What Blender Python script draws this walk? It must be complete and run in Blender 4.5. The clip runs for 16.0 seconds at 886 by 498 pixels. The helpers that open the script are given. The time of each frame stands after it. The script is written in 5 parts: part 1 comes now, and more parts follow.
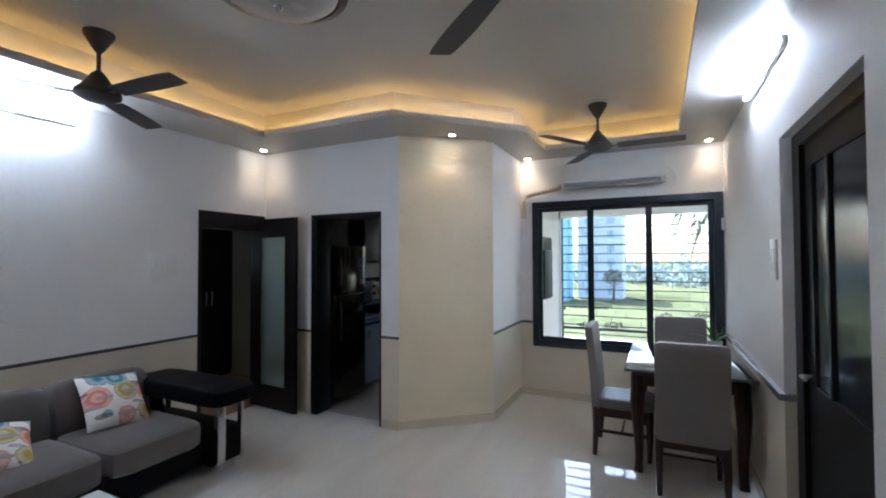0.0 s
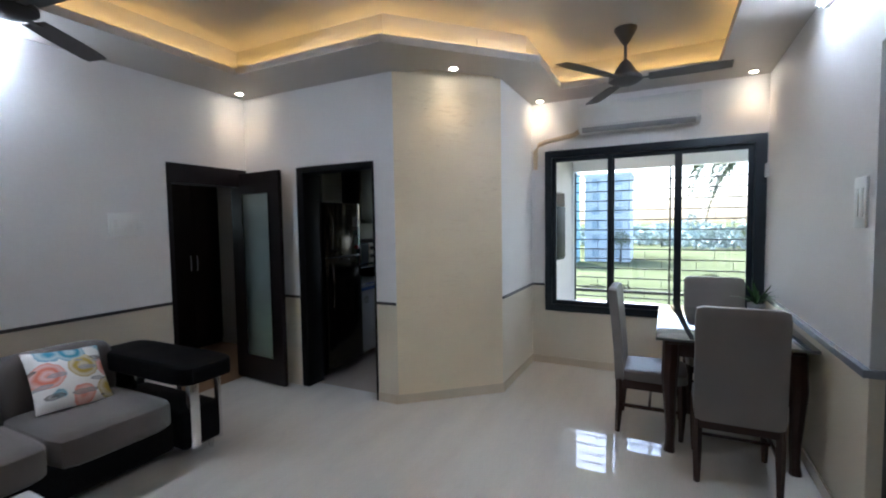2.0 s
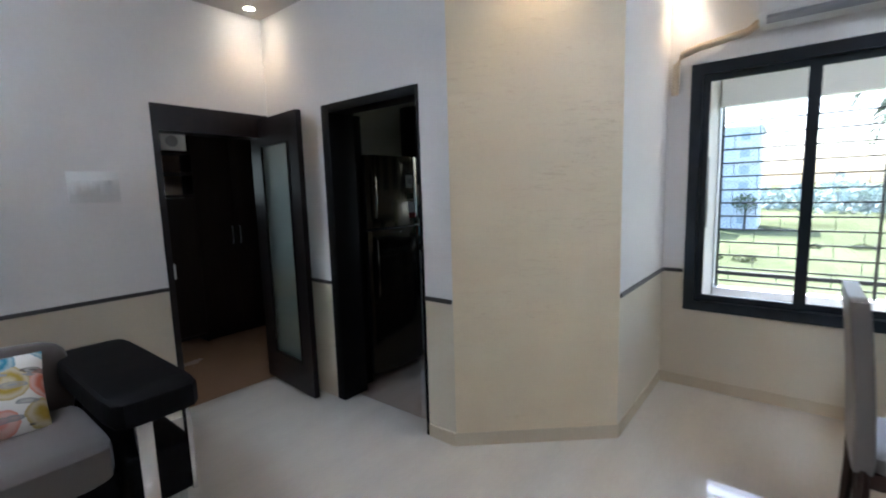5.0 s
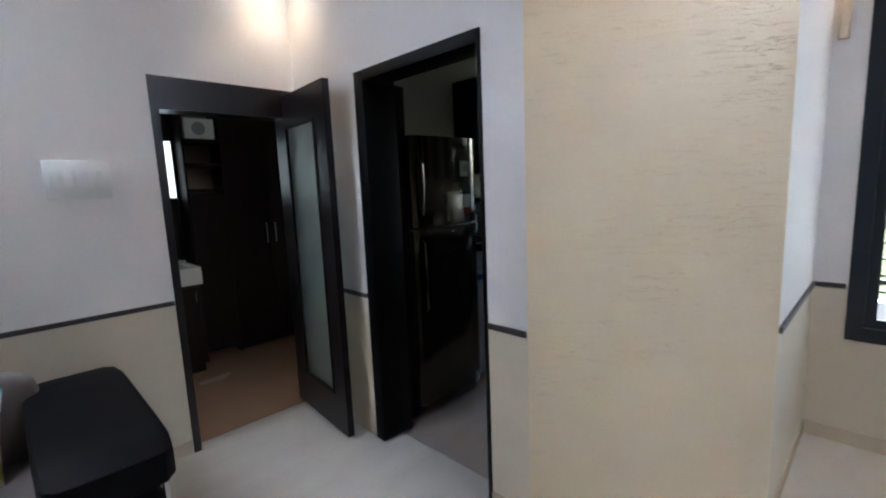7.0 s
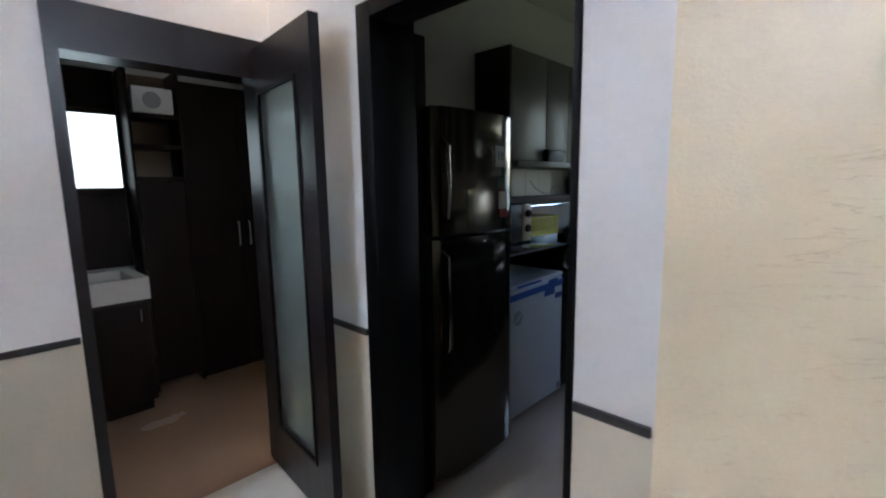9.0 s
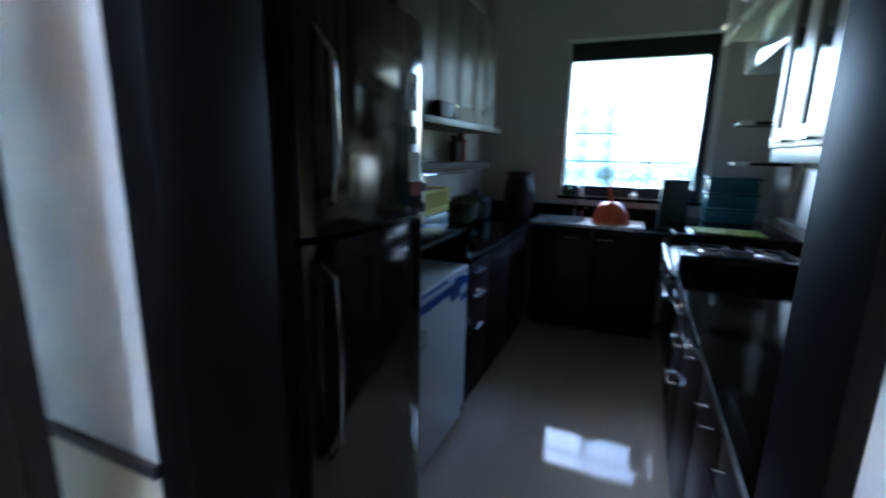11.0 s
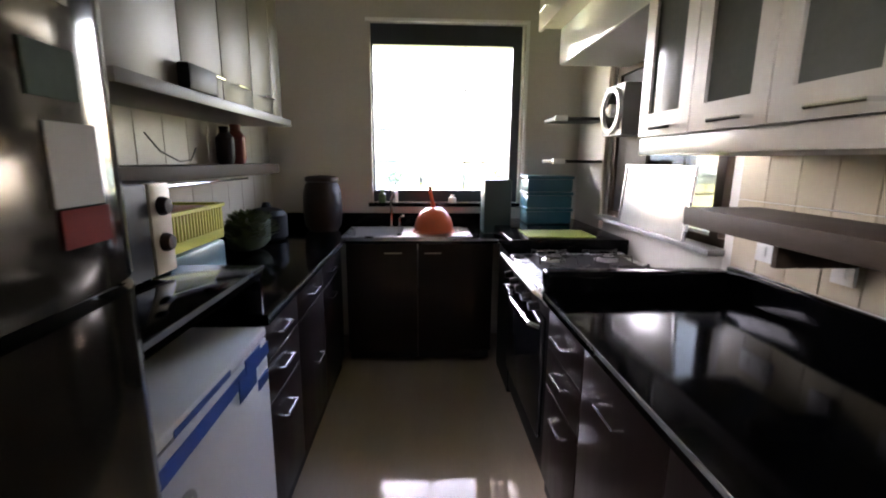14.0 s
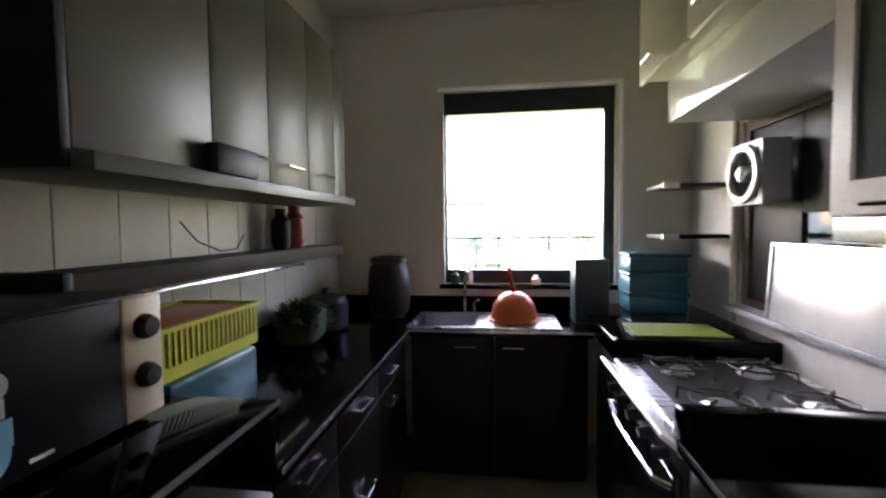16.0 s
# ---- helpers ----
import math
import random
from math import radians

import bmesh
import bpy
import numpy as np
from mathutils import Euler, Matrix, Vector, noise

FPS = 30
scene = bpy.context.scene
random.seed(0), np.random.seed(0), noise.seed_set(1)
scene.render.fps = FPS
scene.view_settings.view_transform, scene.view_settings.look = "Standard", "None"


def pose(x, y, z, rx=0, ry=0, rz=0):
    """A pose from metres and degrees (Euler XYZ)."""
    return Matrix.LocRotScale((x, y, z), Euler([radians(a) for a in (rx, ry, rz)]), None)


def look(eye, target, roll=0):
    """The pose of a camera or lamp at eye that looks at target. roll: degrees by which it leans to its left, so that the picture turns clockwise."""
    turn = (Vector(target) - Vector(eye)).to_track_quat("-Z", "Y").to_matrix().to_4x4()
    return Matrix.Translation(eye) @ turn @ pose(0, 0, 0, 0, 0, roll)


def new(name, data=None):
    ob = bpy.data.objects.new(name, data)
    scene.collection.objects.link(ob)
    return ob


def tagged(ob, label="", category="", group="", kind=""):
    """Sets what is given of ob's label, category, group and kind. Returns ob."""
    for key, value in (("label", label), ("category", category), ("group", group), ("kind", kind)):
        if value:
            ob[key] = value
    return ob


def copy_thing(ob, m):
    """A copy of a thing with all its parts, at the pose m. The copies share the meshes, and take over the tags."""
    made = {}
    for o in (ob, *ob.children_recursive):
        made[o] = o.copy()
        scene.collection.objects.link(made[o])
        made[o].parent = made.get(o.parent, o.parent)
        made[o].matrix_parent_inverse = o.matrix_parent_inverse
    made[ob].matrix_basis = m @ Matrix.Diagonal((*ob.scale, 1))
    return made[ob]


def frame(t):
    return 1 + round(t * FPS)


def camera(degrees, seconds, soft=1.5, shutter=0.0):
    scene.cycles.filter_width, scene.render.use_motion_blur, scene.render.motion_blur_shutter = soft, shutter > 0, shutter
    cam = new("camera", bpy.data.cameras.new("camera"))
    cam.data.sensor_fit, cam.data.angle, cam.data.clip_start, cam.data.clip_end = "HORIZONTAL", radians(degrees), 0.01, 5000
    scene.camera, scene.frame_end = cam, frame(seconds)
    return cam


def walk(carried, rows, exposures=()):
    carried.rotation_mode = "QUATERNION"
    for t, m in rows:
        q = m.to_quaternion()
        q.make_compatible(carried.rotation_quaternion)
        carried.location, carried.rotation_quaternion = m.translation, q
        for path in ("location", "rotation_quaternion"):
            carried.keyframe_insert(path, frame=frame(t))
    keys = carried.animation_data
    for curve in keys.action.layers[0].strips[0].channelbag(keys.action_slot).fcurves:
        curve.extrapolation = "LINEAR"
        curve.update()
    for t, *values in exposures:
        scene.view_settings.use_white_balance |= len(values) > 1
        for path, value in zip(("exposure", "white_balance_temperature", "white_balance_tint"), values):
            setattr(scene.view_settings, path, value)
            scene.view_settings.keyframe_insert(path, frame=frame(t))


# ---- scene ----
cam = camera(89.6, 16.0, soft=2.0, shutter=0.5)
PATH = [
    (0, (0.325, -0.175, 1.612), (-0.545, 1.625, 1.659), -0.2),
    (0.5, (0.348, -0.113, 1.627), (-0.597, 1.65, 1.671), -0.1),
    (1, (0.316, -0.006, 1.584), (-0.74, 1.692, 1.564), -0.4),
    (1.5, (0.2, 0.126, 1.553), (-0.813, 1.85, 1.508), -0.6),
    (2, (0.131, 0.299, 1.539), (-0.762, 2.085, 1.426), -0.9),
    (2.5, (0.114, 0.517, 1.531), (-0.795, 2.294, 1.404), -1.8),
    (3, (0.085, 0.724, 1.522), (-0.832, 2.493, 1.355), -1.7),
    (3.5, (-0.072, 0.936, 1.511), (-0.93, 2.733, 1.333), -1.4),
    (4, (-0.21, 1.108, 1.514), (-1.077, 2.895, 1.275), -1.5),
    (4.5, (-0.31, 1.33, 1.498), (-1.389, 2.994, 1.24), -1.2),
    (7, (-0.906, 2.030, 1.473), (-2.314, 3.422, 1.190), -2.4),
    (7.5, (-1.091, 2.129, 1.500), (-2.510, 3.507, 1.206), -2.0),
    (8, (-1.244, 2.212, 1.484), (-2.650, 3.607, 1.207), -1.7),
    (10.3, (-2.035, 2.822, 1.415), (-3.328, 4.309, 1.084), 0.3),
    (10.5, (-2.101, 2.881, 1.420), (-3.353, 4.400, 1.063), 0.3),
    (11, (-2.291, 3.046, 1.408), (-3.060, 4.843, 0.986), 1.2),
    (11.5, (-2.383, 3.187, 1.355), (-2.741, 5.085, 0.836), 0.1),
    (12, (-2.421, 3.328, 1.341), (-2.715, 5.205, 0.716), -1.0),
    (12.5, (-2.427, 3.434, 1.326), (-2.705, 5.289, 0.632), -1.6),
    (13, (-2.458, 3.523, 1.343), (-2.58, 5.424, 0.733), -0.4),
    (13.5, (-2.522, 3.637, 1.38), (-2.489, 5.589, 0.943), 0.0),
    (14, (-2.543, 3.757, 1.373), (-2.448, 5.717, 0.984), 0.5),
    (14.5, (-2.502, 3.902, 1.402), (-2.571, 5.878, 1.095), -0.3),
    (15, (-2.474, 4.004, 1.393), (-2.57, 5.982, 1.11), -0.9),
    (15.5, (-2.505, 4.113, 1.411), (-2.622, 6.102, 1.244), -0.4),
    (16, (-2.524, 4.194, 1.44), (-2.789, 6.174, 1.342), -0.7),
]
EXPOSURES = [(0.0, 2.79, 5340, 10), (2.5, 2.81, 5440, 10), (3.5, 2.96, 5640, 10), (4.5, 3.01, 5440, 10), (7.0, 3.36, 5470, 12), (8.0, 3.46, 5470, 12), (10.4, 4.2, 5000, 8), (11.0, 4.2, 4600, 6), (11.5, 4.75, 6050, 12), (12.0, 5.48, 6650, 18), (12.5, 5.68, 6850, 20), (13.0, 5.58, 6850, 22), (14.0, 5.46, 6700, 26), (16.0, 5.21, 6450, 26)]
walk(cam, [(t, look(eye, target, roll)) for t, eye, target, roll in PATH], exposures=EXPOSURES)

# ---- world, sun, exposure ----
world = bpy.data.worlds.new("world")
scene.world = world
world.use_nodes = True
wn = world.node_tree
bg = wn.nodes["Background"]
sky = wn.nodes.new("ShaderNodeTexSky")
sky.sky_type = 'NISHITA'
sky.sun_disc = False
sky.sun_elevation = radians(52.4)
sky.sun_rotation = radians(323.1)
sky.air_density, sky.dust_density = 1.2, 3.0
wn.links.new(sky.outputs["Color"], bg.inputs["Color"])
bg.inputs["Strength"].default_value = 0.15

sun = new("sun", bpy.data.lights.new("sun", 'SUN'))
sun.data.energy, sun.data.angle, sun.data.color = 4.0, radians(0.5), (1.0, 0.95, 0.86)
sun.matrix_basis = look((-6, 8, 13), (0, 0, 0))


# ---- geometry helpers ----
def box(bm, x0, y0, z0, x1, y1, z1):
    m = Matrix.Translation(((x0 + x1) / 2, (y0 + y1) / 2, (z0 + z1) / 2)) @ Matrix.Diagonal((x1 - x0, y1 - y0, z1 - z0, 1))
    return bmesh.ops.create_cube(bm, size=1, matrix=m)["verts"]


def rbox(x0, y0, z0, x1, y1, z1, r=0.004, seg=2):
    """A box with rounded edges."""
    bm = bmesh.new()
    box(bm, x0, y0, z0, x1, y1, z1)
    if r > 0:
        bmesh.ops.bevel(bm, geom=bm.edges[:], offset=r, segments=seg, profile=0.5, affect='EDGES')
    return bm


def boxes(*dims):
    bm = bmesh.new()
    for d in dims:
        box(bm, *d)
    return bm


def prism(poly, z0, z1, bm=None):
    bm = bm or bmesh.new()
    lo = [bm.verts.new((x, y, z0)) for x, y in poly]
    hi = [bm.verts.new((x, y, z1)) for x, y in poly]
    fs = [bm.faces.new(lo[::-1]), bm.faces.new(hi)]
    n = len(poly)
    for i in range(n):
        fs.append(bm.faces.new((lo[i], lo[(i + 1) % n], hi[(i + 1) % n], hi[i])))
    bmesh.ops.recalc_face_normals(bm, faces=fs)
    return bm


def lathe(profile, n=32, centre=(0, 0, 0), bm=None, caps=True):
    bm = bm or bmesh.new()
    rings = []
    for r, z in profile:
        rings.append([bm.verts.new((centre[0] + r * math.cos(2 * math.pi * i / n), centre[1] + r * math.sin(2 * math.pi * i / n), centre[2] + z)) for i in range(n)])
    fs = []
    for a, b in zip(rings, rings[1:]):
        for i in range(n):
            fs.append(bm.faces.new((a[i], a[(i + 1) % n], b[(i + 1) % n], b[i])))
    if caps:
        fs += [bm.faces.new(rings[0][::-1]), bm.faces.new(rings[-1])]
    bmesh.ops.recalc_face_normals(bm, faces=fs)
    return bm


def tube(pts, r, n=8, bm=None):
    """A round bar along a line of points; r may be one radius or one for each point."""
    bm = bm or bmesh.new()
    pts = [Vector(p) for p in pts]
    rad = r if isinstance(r, (list, tuple)) else [r] * len(pts)
    rings = []
    for i, p in enumerate(pts):
        d = (pts[min(i + 1, len(pts) - 1)] - pts[max(i - 1, 0)]).normalized()
        up = Vector((0, 0, 1)) if abs(d.z) < 0.9 else Vector((1, 0, 0))
        u = d.cross(up).normalized()
        v = d.cross(u).normalized()
        rings.append([bm.verts.new(p + rad[i] * (u * math.cos(2 * math.pi * k / n) + v * math.sin(2 * math.pi * k / n))) for k in range(n)])
    fs = []
    for a, b in zip(rings, rings[1:]):
        for k in range(n):
            fs.append(bm.faces.new((a[k], a[(k + 1) % n], b[(k + 1) % n], b[k])))
    fs += [bm.faces.new(rings[0][::-1]), bm.faces.new(rings[-1])]
    bmesh.ops.recalc_face_normals(bm, faces=fs)
    return bm


def moved(bm, m):
    bmesh.ops.transform(bm, matrix=m, verts=bm.verts[:])
    return bm


SITE = Vector((0, 0, 0))


def mesh_of(name, bm, material):
    bmesh.ops.translate(bm, verts=bm.verts[:], vec=SITE)
    me = bpy.data.meshes.new(name)
    for f in bm.faces:
        f.smooth = True
    bm.to_mesh(me)
    bm.free()
    me.set_sharp_from_angle(angle=radians(32))
    for m in (material if isinstance(material, (list, tuple)) else [material]):
        me.materials.append(m)
    return me


def thing(name, base, label, category, group="", kind=""):
    ob = new(name)
    ob.empty_display_size = 0.1
    ob.matrix_basis = Matrix.Translation(Vector(base) + SITE)
    return tagged(ob, label, category, group, kind)


def part(name, bm, material, parent, label=""):
    """One mesh under a thing or a part, its shape given in the world's metres."""
    ob = new(name, mesh_of(name, bm, material))
    ob.parent = parent
    if parent.type == 'EMPTY':
        ob.matrix_parent_inverse = parent.matrix_basis.inverted()
    return tagged(ob, label)


def solid(name, bm, material, label, category, group="", kind=""):
    """A thing of one mesh."""
    return tagged(new(name, mesh_of(name, bm, material)), label, category, group, kind)


def setting(name, bm, material, label, category="structure"):
    return solid(name, bm, material, label, category, kind="structure")


# ---- materials ----
def mat(name, col, rough=0.5, metal=0.0, var=0.06, scale=3.0, fine=60.0, bump=0.05, coat=0.0, sheen=0.0, stretch=(1, 1, 1), rvar=0.08, spec=0.5, alpha_mix=None):
    m = bpy.data.materials.new(name)
    m.use_nodes = True
    nt = m.node_tree
    b = nt.nodes["Principled BSDF"]
    pos = nt.nodes.new("ShaderNodeTexCoord")
    mp = nt.nodes.new("ShaderNodeMapping")
    mp.inputs["Scale"].default_value = stretch
    nt.links.new(pos.outputs["Object"], mp.inputs["Vector"])
    big, small = nt.nodes.new("ShaderNodeTexNoise"), nt.nodes.new("ShaderNodeTexNoise")
    big.inputs["Scale"].default_value, big.inputs["Detail"].default_value = scale, 5
    small.inputs["Scale"].default_value, small.inputs["Detail"].default_value = fine, 4
    for t in (big, small):
        nt.links.new(mp.outputs["Vector"], t.inputs["Vector"])
    ramp = nt.nodes.new("ShaderNodeMix")
    ramp.data_type = 'RGBA'
    c = Vector(col[:3])
    ramp.inputs["A"].default_value = (*(c * (1 - var)), 1)
    ramp.inputs["B"].default_value = (*[min(1, v * (1 + var)) for v in c], 1)
    mixf = nt.nodes.new("ShaderNodeMath")
    mixf.operation = 'MULTIPLY_ADD'
    mixf.inputs[1].default_value, mixf.inputs[2].default_value = 0.35, 0.0
    nt.links.new(small.outputs["Fac"], mixf.inputs[0])
    add = nt.nodes.new("ShaderNodeMath")
    add.operation = 'MULTIPLY_ADD'
    add.inputs[1].default_value = 0.65
    nt.links.new(big.outputs["Fac"], add.inputs[0])
    nt.links.new(mixf.outputs[0], add.inputs[2])
    mr = nt.nodes.new("ShaderNodeMapRange")
    mr.inputs[1].default_value, mr.inputs[2].default_value = 0.3, 0.7
    nt.links.new(add.outputs[0], mr.inputs[0])
    nt.links.new(mr.outputs[0], ramp.inputs["Factor"])
    nt.links.new(ramp.outputs["Result"], b.inputs["Base Color"])
    rr = nt.nodes.new("ShaderNodeMapRange")
    rr.inputs[3].default_value, rr.inputs[4].default_value = max(0.02, rough - rvar), min(1, rough + rvar)
    nt.links.new(big.outputs["Fac"], rr.inputs[0])
    nt.links.new(rr.outputs[0], b.inputs["Roughness"])
    b.inputs["Metallic"].default_value = metal
    b.inputs["Coat Weight"].default_value = coat
    b.inputs["Sheen Weight"].default_value = sheen
    b.inputs["Specular IOR Level"].default_value = spec
    if bump:
        bp = nt.nodes.new("ShaderNodeBump")
        bp.inputs["Strength"].default_value, bp.inputs["Distance"].default_value = bump, 0.01
        nt.links.new(small.outputs["Fac"], bp.inputs["Height"])
        nt.links.new(bp.outputs["Normal"], b.inputs["Normal"])
    return m


def glow(name, col, strength):
    m = bpy.data.materials.new(name)
    m.use_nodes = True
    b = m.node_tree.nodes["Principled BSDF"]
    b.inputs["Base Color"].default_value = (0.8, 0.8, 0.8, 1)
    b.inputs["Emission Color"].default_value = (*col, 1)
    b.inputs["Emission Strength"].default_value = strength
    return m


def glass(name, col=(1, 1, 1), rough=0.0):
    m = bpy.data.materials.new(name)
    m.use_nodes = True
    b = m.node_tree.nodes["Principled BSDF"]
    b.inputs["Base Color"].default_value = (*col, 1)
    b.inputs["Transmission Weight"].default_value = 1.0
    b.inputs["Roughness"].default_value = rough
    b.inputs["IOR"].default_value = 1.45
    return m


def two_tone(name, upper, lower, at):
    """Wall paint in two colours that meet at the dado."""
    m = mat(name, upper, 0.55, var=0.04, scale=1.2, fine=45, bump=0.05)
    nt = m.node_tree
    b = nt.nodes["Principled BSDF"]
    old = b.inputs["Base Color"].links[0].from_socket
    geo = nt.nodes.new("ShaderNodeNewGeometry")
    sep = nt.nodes.new("ShaderNodeSeparateXYZ")
    nt.links.new(geo.outputs["Position"], sep.inputs[0])
    lt = nt.nodes.new("ShaderNodeMath")
    lt.operation = 'LESS_THAN'
    lt.inputs[1].default_value = at
    nt.links.new(sep.outputs["Z"], lt.inputs[0])
    mix = nt.nodes.new("ShaderNodeMix")
    mix.data_type = 'RGBA'
    mul = nt.nodes.new("ShaderNodeMix")
    mul.data_type = 'RGBA'
    mul.blend_type = 'MULTIPLY'
    mul.inputs["Factor"].default_value = 1.0
    mul.inputs["A"].default_value = (*[l / u for l, u in zip(lower, upper)], 1)
    nt.links.new(old, mul.inputs["B"])
    nt.links.new(lt.outputs[0], mix.inputs["Factor"])
    nt.links.new(old, mix.inputs["A"])
    nt.links.new(mul.outputs["Result"], mix.inputs["B"])
    nt.links.new(mix.outputs["Result"], b.inputs["Base Color"])
    return m


def cracked(name, col):
    """Textured beige wall finish with fine level creases."""
    m = mat(name, col, 0.42, var=0.05, scale=1.6, fine=70, bump=0.0, stretch=(1, 1, 2))
    nt = m.node_tree
    b = nt.nodes["Principled BSDF"]
    pos = nt.nodes.new("ShaderNodeTexCoord")
    mp = nt.nodes.new("ShaderNodeMapping")
    mp.inputs["Scale"].default_value = (3.0, 3.0, 34.0)
    nt.links.new(pos.outputs["Object"], mp.inputs["Vector"])
    n1 = nt.nodes.new("ShaderNodeTexNoise")
    n1.inputs["Scale"].default_value, n1.inputs["Detail"].default_value, n1.inputs["Distortion"].default_value = 1.0, 4, 0.3
    nt.links.new(mp.outputs["Vector"], n1.inputs["Vector"])
    n2 = nt.nodes.new("ShaderNodeTexNoise")
    n2.inputs["Scale"].default_value, n2.inputs["Detail"].default_value = 120, 3
    nt.links.new(pos.outputs["Object"], n2.inputs["Vector"])
    mask = nt.nodes.new("ShaderNodeTexNoise")
    mask.inputs["Scale"].default_value = 2.2
    nt.links.new(pos.outputs["Object"], mask.inputs["Vector"])
    mr = nt.nodes.new("ShaderNodeMapRange")
    mr.inputs[1].default_value, mr.inputs[2].default_value = 0.40, 0.60
    nt.links.new(mask.outputs["Fac"], mr.inputs[0])
    ridge = nt.nodes.new("ShaderNodeMath")
    ridge.operation = 'SUBTRACT'
    ridge.inputs[1].default_value = 0.5
    nt.links.new(n1.outputs["Fac"], ridge.inputs[0])
    dist = nt.nodes.new("ShaderNodeMath")
    dist.operation = 'ABSOLUTE'
    nt.links.new(ridge.outputs[0], dist.inputs[0])
    line = nt.nodes.new("ShaderNodeMapRange")
    line.inputs[1].default_value, line.inputs[2].default_value, line.inputs[3].default_value, line.inputs[4].default_value = 0.0, 0.009, 1.0, 0.0
    nt.links.new(dist.outputs[0], line.inputs[0])
    mm = nt.nodes.new("ShaderNodeMath")
    mm.operation = 'MULTIPLY'
    nt.links.new(line.outputs[0], mm.inputs[0])
    nt.links.new(mr.outputs[0], mm.inputs[1])
    aa = nt.nodes.new("ShaderNodeMath")
    aa.operation = 'MULTIPLY_ADD'
    aa.inputs[1].default_value = 0.25
    nt.links.new(n2.outputs["Fac"], aa.inputs[0])
    nt.links.new(mm.outputs[0], aa.inputs[2])
    bp = nt.nodes.new("ShaderNodeBump")
    bp.inputs["Strength"].default_value, bp.inputs["Distance"].default_value = 0.6, 0.012
    crease = nt.nodes.new("ShaderNodeMix")
    crease.data_type = 'RGBA'
    crease.blend_type = 'MULTIPLY'
    crease.inputs["B"].default_value = (0.85, 0.80, 0.73, 1)
    nt.links.new(mm.outputs[0], crease.inputs["Factor"])
    nt.links.new(b.inputs["Base Color"].links[0].from_socket, crease.inputs["A"])
    nt.links.new(crease.outputs["Result"], b.inputs["Base Color"])
    nt.links.new(aa.outputs[0], bp.inputs["Height"])
    nt.links.new(bp.outputs["Normal"], b.inputs["Normal"])
    return m


M_wall = two_tone("wall_paint", (0.77, 0.75, 0.735), (0.66, 0.59, 0.46), 0.865)
M_wall2 = two_tone("wall_paint_west", (0.77, 0.75, 0.735), (0.66, 0.59, 0.46), 0.893)
M_beige = cracked("beige_finish", (0.75, 0.64, 0.45))
M_white = mat("white_paint", (0.80, 0.80, 0.80), 0.55, var=0.03, scale=1.5, bump=0.04)
# White ceiling painted dull and warm, to carry the cove light's spill.
M_ceil_warmed = mat("ceiling_paint_cove_spill", (0.47, 0.435, 0.39), 0.45, var=0.03, scale=1.0, bump=0.02)
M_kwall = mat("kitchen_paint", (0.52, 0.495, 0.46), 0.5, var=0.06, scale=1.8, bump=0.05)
M_floor = mat("vitrified_floor", (0.62, 0.58, 0.51), 0.03, var=0.07, scale=2.2, fine=25, bump=0.0, rvar=0.01, spec=0.85, stretch=(3, 0.6, 1))
# Vitrified tile again, browned: dark cabinets' reflection and shade are in this colour.
M_kfloor = mat("floor_tile_shaded_brown", (0.40, 0.335, 0.275), 0.06, var=0.07, scale=2.2, fine=25, bump=0.0, rvar=0.015, spec=0.18, stretch=(3, 0.6, 1))
M_bedfloor = mat("brown_floor", (0.30, 0.19, 0.12), 0.25, var=0.08, scale=1.4, bump=0.0)
M_dark = mat("espresso_wood", (0.011, 0.007, 0.007), 0.32, var=0.25, scale=2.0, fine=18, bump=0.06, stretch=(9, 9, 0.8), spec=0.3)
M_darker = mat("black_laminate", (0.008, 0.007, 0.007), 0.5, var=0.2, scale=2.0, fine=20, bump=0.03, spec=0.25)
M_jamb = mat("black_door_paint", (0.0035, 0.003, 0.003), 0.5, var=0.2, scale=2.0, fine=20, bump=0.03, spec=0.1)
M_rail = mat("dado_black", (0.035, 0.03, 0.03), 0.4, var=0.15, bump=0.03)
M_winframe = mat("dark_blue_aluminium", (0.016, 0.022, 0.03), 0.35, metal=0.3, var=0.1, bump=0.02)
M_skirt = mat("cream_skirting", (0.62, 0.53, 0.39), 0.2, var=0.05, bump=0.0)
M_glass = glass("clear_glass")
M_frost = glass("frosted_glass", (0.75, 0.86, 0.84), 0.45)
M_iron = mat("grille_iron", (0.05, 0.05, 0.05), 0.5, metal=0.4, var=0.15, bump=0.05)
M_grass = mat("field_grass", (0.088, 0.100, 0.050), 0.9, var=0.55, scale=0.05, fine=0.7, bump=0.0, spec=0.0)
M_cove = glow("cove_led", (1.0, 0.60, 0.17), 3.3)
M_tube = glow("tube_led", (0.86, 0.93, 1.0), 26.0)
M_spot = glow("spot_led", (1.0, 0.80, 0.55), 12.0)

# ---- the setting ----
XL, XR, YK, YW, YB = -3.66, 0.93, 3.47, 5.11, -2.6
SOFFIT, TOP = 2.80, 3.05

setting("floor", prism([(-3.74, YB - 0.12), (1.3, YB - 0.12), (1.3, 7.3), (-1.27, 7.3), (-1.298, 4.04), (-1.798, 3.60), (-3.74, 3.60)], -0.12, 0.0), M_floor, "glossy cream vitrified tile floor reflecting the windows", "floor")
setting("floor_kitchen", prism([(-3.74, 3.602), (-1.80, 3.602), (-1.30, 4.042), (-1.272, 7.3), (-3.74, 7.3)], -0.12, 0.0), M_kfloor, "glossy kitchen floor tiles, browned for shade and mirrored cabinets", "floor")
